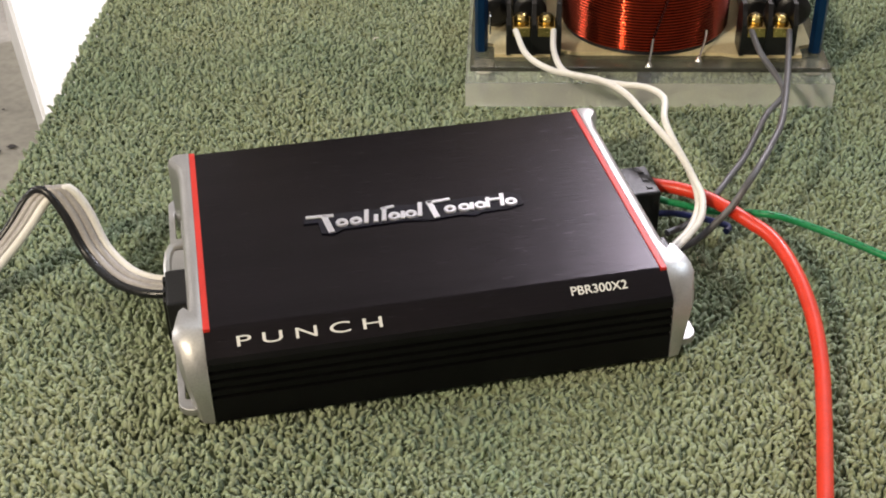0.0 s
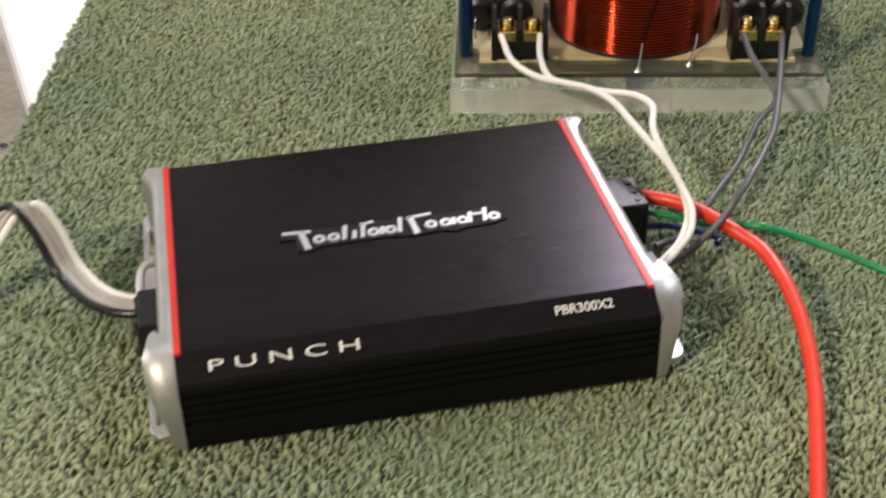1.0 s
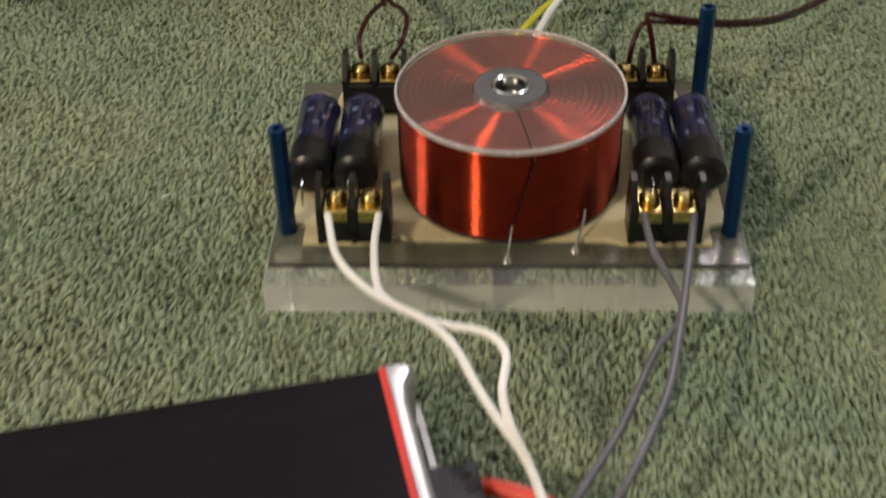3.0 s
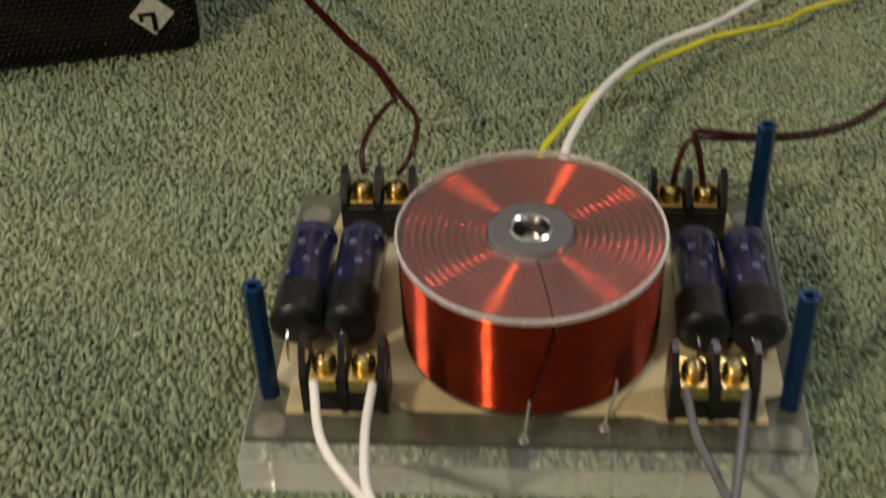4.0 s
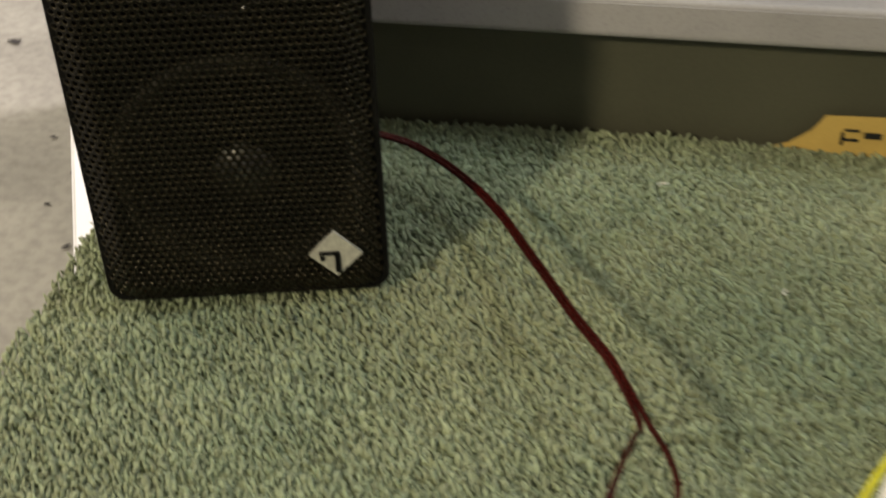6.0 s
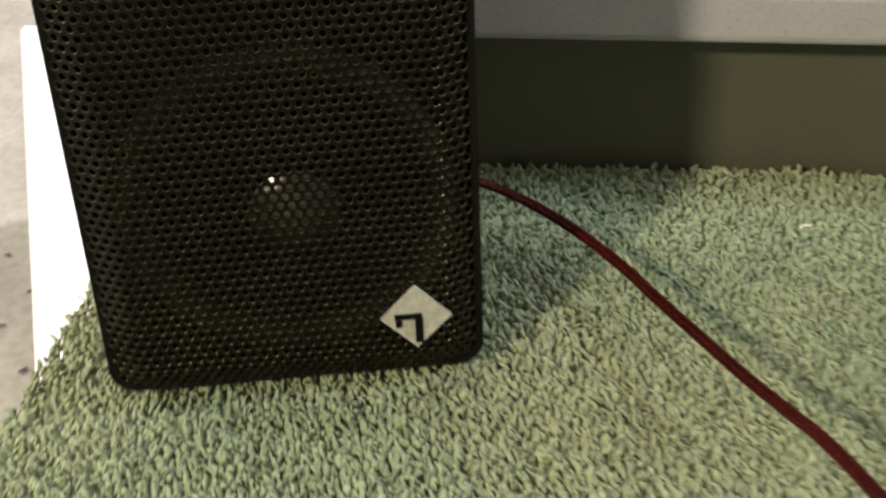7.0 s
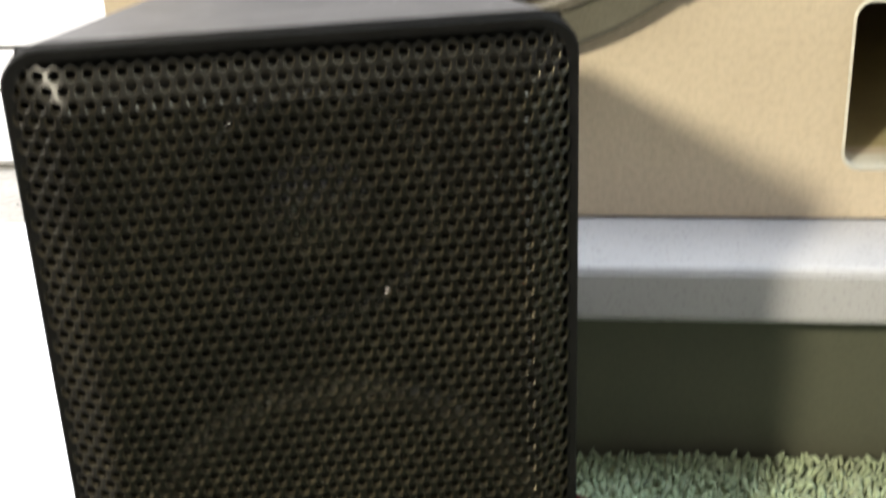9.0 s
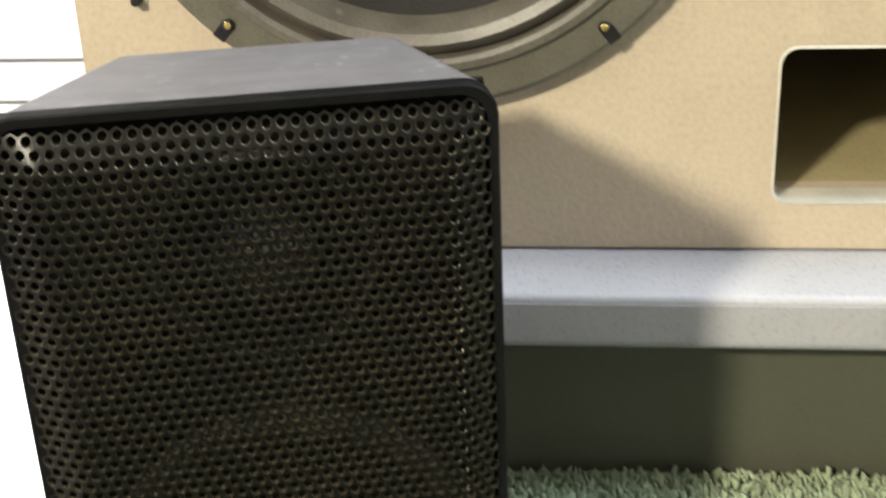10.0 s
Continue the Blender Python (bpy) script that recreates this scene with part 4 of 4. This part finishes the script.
# ---------- cables ----------
RUNS = {
    "white_a": [(0.0224, 0.4035, 0.0300), (0.0272, 0.3830, 0.0281), (0.0371, 0.3667, 0.0292), (0.0475, 0.3522, 0.0341), (0.0577, 0.3418, 0.0371), (0.0662, 0.3309, 0.0374), (0.0725, 0.3167, 0.0364), (0.0787, 0.3054, 0.0339), (0.0851, 0.2977, 0.0294), (0.0897, 0.2902, 0.0234), (0.0912, 0.2792, 0.0191), (0.0868, 0.2643, 0.0180), (0.0788, 0.2514, 0.0180)],
    "white_b": [(0.0396, 0.4035, 0.0300), (0.0393, 0.3850, 0.0289), (0.0424, 0.3631, 0.0309), (0.0500, 0.3503, 0.0340), (0.0583, 0.3432, 0.0359), (0.0667, 0.3395, 0.0365), (0.0752, 0.3368, 0.0369), (0.0814, 0.3281, 0.0370), (0.0803, 0.3126, 0.0361), (0.0827, 0.3026, 0.0330), (0.0865, 0.2964, 0.0282), (0.0899, 0.2890, 0.0242), (0.0924, 0.2793, 0.0217), (0.0907, 0.2675, 0.0199), (0.0855, 0.2588, 0.0182), (0.0793, 0.2507, 0.0170)],
    "grey_a": [(0.1278, 0.4035, 0.0300), (0.1300, 0.3880, 0.0265), (0.1350, 0.3778, 0.0219), (0.1380, 0.3679, 0.0176), (0.1286, 0.3533, 0.0155), (0.1213, 0.3352, 0.0155), (0.1143, 0.3182, 0.0155), (0.1065, 0.3035, 0.0155), (0.0993, 0.2912, 0.0144), (0.0927, 0.2848, 0.0102), (0.0881, 0.2807, 0.0080), (0.0798, 0.2749, 0.0080)],
    "grey_b": [(0.1447, 0.4035, 0.0300), (0.1398, 0.3775, 0.0310), (0.1357, 0.3563, 0.0310), (0.1315, 0.3364, 0.0310), (0.1270, 0.3184, 0.0310), (0.1203, 0.3014, 0.0310), (0.1134, 0.2860, 0.0310), (0.1075, 0.2771, 0.0276), (0.1028, 0.2743, 0.0205), (0.0967, 0.2716, 0.0145), (0.0900, 0.2682, 0.0095), (0.0800, 0.2642, 0.0059)],
    "red": [(0.0742, 0.2961, 0.0165), (0.0843, 0.2934, 0.0165), (0.0938, 0.2882, 0.0165), (0.1021, 0.2798, 0.0165), (0.1094, 0.2700, 0.0167), (0.1158, 0.2593, 0.0172), (0.1205, 0.2420, 0.0165), (0.1232, 0.2200, 0.0140), (0.1225, 0.1960, 0.0110), (0.1190, 0.1700, 0.0080), (0.1140, 0.1400, 0.0050), (0.1060, 0.0950, 0.0040), (0.0950, 0.0300, 0.0040), (0.0800, -0.0800, 0.0040)],
    "green": [(0.0753, 0.2893, 0.0146), (0.0863, 0.2873, 0.0129), (0.0976, 0.2866, 0.0105), (0.1089, 0.2859, 0.0104), (0.1191, 0.2807, 0.0129), (0.1300, 0.2800, 0.0100), (0.1480, 0.2720, 0.0070), (0.1700, 0.2600, 0.0040), (0.2300, 0.2250, 0.0030), (0.3300, 0.1700, 0.0030)],
    "blue": [(0.0761, 0.2838, 0.0110), (0.0844, 0.2884, 0.0080), (0.0946, 0.2899, 0.0050), (0.1050, 0.2875, 0.0030), (0.1038, 0.2836, 0.0030)],
    "zip_a": [(0.0268, 0.4990, 0.0335), (0.0255, 0.5040, 0.0385), (0.0275, 0.5180, 0.0400), (0.0310, 0.5380, 0.0360), (0.0320, 0.5500, 0.0310), (0.0213, 0.5789, 0.0263), (0.0138, 0.5929, 0.0240), (0.0050, 0.6087, 0.0216), (-0.0046, 0.6274, 0.0190), (-0.0157, 0.6481, 0.0166), (-0.0268, 0.6675, 0.0155), (-0.0398, 0.6839, 0.0161), (-0.0545, 0.6973, 0.0174), (-0.0707, 0.7085, 0.0181), (-0.0884, 0.7140, 0.0186), (-0.1020, 0.7160, 0.0200), (-0.1090, 0.7085, 0.0220), (-0.1085, 0.7010, 0.0225)],
    "zip_b": [(0.0382, 0.4990, 0.0335), (0.0425, 0.5010, 0.0400), (0.0440, 0.5150, 0.0420), (0.0405, 0.5330, 0.0370), (0.0355, 0.5480, 0.0315), (0.0229, 0.5798, 0.0263), (0.0154, 0.5938, 0.0240), (0.0066, 0.6095, 0.0216), (-0.0030, 0.6282, 0.0190), (-0.0141, 0.6489, 0.0166), (-0.0253, 0.6685, 0.0155), (-0.0385, 0.6851, 0.0161), (-0.0534, 0.6987, 0.0174), (-0.0700, 0.7101, 0.0181), (-0.0886, 0.7158, 0.0186), (-0.1032, 0.7176, 0.0200), (-0.1106, 0.7090, 0.0220), (-0.1101, 0.7012, 0.0225)],
    "yellow": [(0.0860, 0.4820, 0.0340), (0.0865, 0.5098, 0.0345), (0.0915, 0.5230, 0.0345), (0.0990, 0.5390, 0.0340), (0.1085, 0.5570, 0.0310), (0.1195, 0.5760, 0.0260), (0.1310, 0.5930, 0.0215), (0.1437, 0.6073, 0.0185), (0.1556, 0.6178, 0.0175), (0.1677, 0.6271, 0.0150), (0.1900, 0.6480, 0.0080), (0.2138, 0.6700, 0.0050), (0.3100, 0.7100, 0.0040)],
    "white_far": [(0.0920, 0.4820, 0.0320), (0.0944, 0.5103, 0.0340), (0.0978, 0.5244, 0.0340), (0.1023, 0.5382, 0.0340), (0.1082, 0.5523, 0.0334), (0.1152, 0.5671, 0.0316), (0.1233, 0.5827, 0.0290), (0.1326, 0.5996, 0.0249), (0.1430, 0.6152, 0.0201), (0.1535, 0.6262, 0.0175), (0.1680, 0.6480, 0.0120), (0.1850, 0.6720, 0.0080), (0.2195, 0.7085, 0.0050), (0.3100, 0.7550, 0.0040)],
    "zip_c": [(0.1298, 0.4936, 0.0340), (0.1306, 0.4943, 0.0400), (0.1326, 0.4972, 0.0460), (0.1365, 0.4980, 0.0500), (0.1538, 0.5038, 0.0460), (0.1754, 0.5167, 0.0380), (0.1982, 0.5402, 0.0280), (0.2223, 0.5746, 0.0180), (0.2900, 0.6500, 0.0060), (0.3600, 0.6900, 0.0030)],
    "zip_d": [(0.1397, 0.4937, 0.0340), (0.1384, 0.4915, 0.0420), (0.1368, 0.4946, 0.0500), (0.1357, 0.4963, 0.0540), (0.1414, 0.4971, 0.0530), (0.1535, 0.5028, 0.0480), (0.1750, 0.5158, 0.0400), (0.1977, 0.5393, 0.0300), (0.2218, 0.5738, 0.0200), (0.2890, 0.6520, 0.0080), (0.3590, 0.6920, 0.0040)],
}

# the flat cable: each wire lies beside the last, turning on edge over the arch
ARCH = [(-0.1019, 0.2394, 0.0100), (-0.1087, 0.2402, 0.0097), (-0.1185, 0.2450, 0.0102), (-0.1289, 0.2541, 0.0142), (-0.1348, 0.2590, 0.0262), (-0.1395, 0.2605, 0.0342),
        (-0.1432, 0.2604, 0.0352), (-0.1490, 0.2580, 0.0318), (-0.1570, 0.2508, 0.0220), (-0.1670, 0.2420, 0.0120), (-0.1780, 0.2249, 0.0040)]
BESIDE = [(-0.0003, -0.0029), (-0.0009, -0.0028), (-0.0016, -0.0024), (-0.0020, -0.0019), (-0.0024, -0.0015), (-0.0028, -0.0008), (-0.0030, -0.0002), (-0.0027, 0.0004), (-0.0025, 0.0005),
          (-0.0025, 0.0005), (-0.0025, 0.0005)]
for wire in range(4):
    RUNS[f"ribbon_{wire}"] = [(x + wire * dx, y + wire * dy, z) for (x, y, z), (dx, dy) in zip(ARCH, BESIDE)]


def bundle(name, keys, r, mats, label, part_name="wire", seg=12):
    """Wires that run together as one cable, each a part of its own."""
    ob = thing(name, (0, 0, 0), 0, label, "cable")
    for k, mat in zip(keys, mats):
        part(part_name, tube(bm_new(), RUNS[k], r, seg), mat, ob, "", True)
    return ob


white_pair = bundle("speaker_wire", ("white_a", "white_b"), 0.00135, (WHITE_PVC, WHITE_PVC), "pair of white speaker wires from amplifier to crossover")
bundle("speaker_wire", ("grey_a", "grey_b"), 0.00135, (GREY_PVC, GREY_PVC), "pair of grey speaker wires from amplifier to crossover")
cord("power_cable", RUNS["red"], 0.0026, RED_PVC, "thick glossy red power cable across the towel", seg=16)
green = cord("trigger_wire", RUNS["green"], 0.0014, GREEN_PVC, "green wire running over the towel", seg=12)


def dashes(parent, points, r, side, start, stop, gap, mat, label):
    """Short printed marks along the upper side of a wire."""
    path = smooth_path(points, 0.0006)
    for k in range(start, min(stop, len(path) - 6), gap):
        run = path[k:k + 3 + (k // gap) % 3]
        across = (run[-1] - run[0]).cross(Vector((0, 0, 1))).normalized()
        lift = (Vector((0, 0, 0.80)) + across * side) * (r - 0.00008)
        part("sheath_print", tube(bm_new(), [q + lift for q in run], 0.00026, 5, 0.002), mat, parent, label)


dashes(white_pair, RUNS["white_a"], 0.00135, 0.35, 40, 150, 9, SILVER_PVC, "faint grey printed mark")
dashes(green, RUNS["green"], 0.0014, 0.45, 24, 190, 7, INK, "printed black mark")
cord("ground_wire", RUNS["blue"], 0.0013, BLUE_PVC, "short dark blue wire beside the power plug", seg=12)
bundle("ribbon_cable", ("ribbon_0", "ribbon_1", "ribbon_2", "ribbon_3"), 0.00165, (WHITE_PVC, SILVER_PVC, SILVER_PVC, BLACK_PVC), "flat white, grey and black signal cable arching over towel")
bundle("zip_cord", ("zip_a", "zip_b"), 0.00100, (MAROON_PVC, MAROON_PVC), "dark red zip cord from crossover to small speaker")
bundle("zip_cord", ("zip_c", "zip_d"), 0.00105, (MAROON_PVC, MAROON_PVC), "dark red zip cord lifted beside the blue standoff")
cord("thin_wire", RUNS["yellow"], 0.0013, YELLOW_PVC, "yellow wire curving over the towel", seg=10)
cord("thin_wire", RUNS["white_far"], 0.0016, WHITE_PVC, "white wire curving over the towel", seg=10)

# ---------- the green terry towel ----------
def towel_rise(y):
    return 0.0052 * np.clip((y - 0.734) / 0.018, 0, 1)


def towel_height(x, y):
    return towel_rise(y) + 0.0012 * noise.noise((x * 14, y * 14, 0.3)) + 0.0007 * noise.noise((x * 40, y * 40, 4.1))


def towel_edge(y):
    return -0.193 + 0.006 * noise.noise((y * 5.0, 2.2, 0.0)) + 0.0015 * noise.noise((y * 90, 7.0, 0.0))


sheet = bm_new()
NX, NY = 60, 90
grid = {}
for i in range(NX + 1):
    for j in range(NY + 1):
        y = -0.30 + 1.054 * j / NY
        e = towel_edge(y)
        x = e + (0.75 - e) * (i / NX) ** 1.3
        grid[i, j] = sheet.verts.new((x, y, -0.0042 + towel_height(x, y) - (0.006 if i == 0 else 0)))
for i in range(NX):
    for j in range(NY):
        sheet.faces.new((grid[i, j], grid[i + 1, j], grid[i + 1, j + 1], grid[i, j + 1]))
towel = part("towel", sheet, TOWEL_BASE, None, "", True)
tagged(towel, "worn sage-green terry towel spread over the bench", "towel")

rng = np.random.default_rng(11)


def tufts(x0, x1, y0, y1, pitch):
    """Curled pile loops as small bent three-sided cones, all in one mesh."""
    nx, ny = int((x1 - x0) / pitch), int((y1 - y0) / pitch)
    gx, gy = np.meshgrid(np.arange(nx), np.arange(ny))
    x = x0 + (gx + 0.5 * (gy % 2) + rng.uniform(-0.42, 0.42, gx.shape)) * pitch
    y = y0 + (gy + rng.uniform(-0.42, 0.42, gx.shape)) * pitch
    x, y = x.ravel(), y.ravel()
    edge = np.interp(y, np.linspace(y0, y1, 200), [towel_edge(v) for v in np.linspace(y0, y1, 200)])
    keep = (x > edge - 0.0006) & ((x < 0.20) | (y > 0.21))
    x, y = x[keep], y[keep]
    n = len(x)
    # curls lean every way, a little together in patches; clumps stand apart from one another
    swirl = np.sin(x * 61 + 3.1 * np.sin(y * 47)) + np.cos(y * 73 + 2.3 * np.sin(x * 39)) + np.sin((x + y) * 351)
    ang = swirl * 1.3 + rng.normal(0, 1.5, n)
    lean = np.clip(rng.normal(0.75, 0.35, n), 0.0, 1.5)
    size = pitch * rng.uniform(0.55, 1.15, n)
    tall = rng.uniform(0.0028, 0.0047, n) * (1 + 0.20 * np.sin(x * 410 + 2 * np.sin(y * 370)) * np.sin(y * 390 + x * 160))
    base_z = -0.0046 + towel_rise(y) + 0.0012 * np.sin(x * 31 + 1.0) * np.sin(y * 27)
    # a pressed fold line that stands up a little behind the coil
    fold = (y - 0.5755 - 0.29 * (x - 0.035)) / 0.0022
    base_z += 0.0032 * np.exp(-fold * fold) * np.clip((x - 0.02) / 0.02, 0, 1) * np.clip((0.16 - x) / 0.02, 0, 1)
    dx, dy = np.cos(ang), np.sin(ang)
    levels = ((0.0, 0.85, 0.0), (0.55, 1.05, 0.35), (0.90, 0.70, 0.85))
    verts = []
    for h, w, bend in levels:
        for k in range(3):
            a = ang + k * math.tau / 3 + rng.uniform(-0.5, 0.5, n)
            far = size * w * rng.uniform(0.42, 0.92, n)
            up = tall * h * (1 - 0.12 * lean * h) * rng.uniform(0.8, 1.15, n)
            verts.append(np.stack([x + dx * lean * tall * 0.5 * bend + np.cos(a) * far, y + dy * lean * tall * 0.5 * bend + np.sin(a) * far, base_z + up], -1))
    verts.append(np.stack([x + dx * lean * tall * 0.56, y + dy * lean * tall * 0.56, base_z + tall * (1.0 - 0.15 * lean)], -1))
    co = np.stack(verts, 1).reshape(-1, 3)
    faces = []
    for k in range(3):
        j = (k + 1) % 3
        faces += [(k, j, 3 + j), (k, 3 + j, 3 + k), (3 + k, 3 + j, 6 + j), (3 + k, 6 + j, 6 + k), (6 + k, 6 + j, 9)]
    tri = (np.arange(n)[:, None, None] * 10 + np.array(faces)[None]).reshape(-1, 3)
    me = bpy.data.meshes.new("pile")
    me.vertices.add(len(co))
    me.vertices.foreach_set("co", co.ravel())
    me.loops.add(tri.size)
    me.loops.foreach_set("vertex_index", tri.ravel().astype(np.int32))
    me.polygons.add(len(tri))
    me.polygons.foreach_set("loop_start", (np.arange(len(tri)) * 3).astype(np.int32))
    me.update(calc_edges=True)
    me.validate()
    me.shade_smooth()
    me.materials.append(TOWEL)
    return me


pile = new("pile", tufts(-0.205, 0.34, 0.03, 0.7545, 0.00175))
pile.parent = towel
tagged(pile, "short curled terry loops", "", "", "stuff")

lint = bm_new()
for x, y, a, w in ((0.0320, 0.7185, 20, 0.0022), (0.0790, 0.655, 70, 0.0015), (-0.046, 0.452, 35, 0.0018), (0.128, 0.588, 10, 0.0012), (0.118, 0.30, 50, 0.0012)):
    one = tube(bm_new(), [(-w, 0, 0), (-w * 0.3, w * 0.3, 0.0004), (w * 0.4, -w * 0.1, 0.0006), (w, w * 0.3, 0.0001)], 0.00035, 6, 0.0006)
    one.transform(pose(x, y, 0.0012, 0, 0, a))
    me = bpy.data.meshes.new("t")
    one.to_mesh(me)
    one.free()
    lint.from_mesh(me)
    bpy.data.meshes.remove(me)
tagged(part("lint", lint, NYLON, None, "", True), "white lint fibres caught on the towel", "lint", "", "stuff")
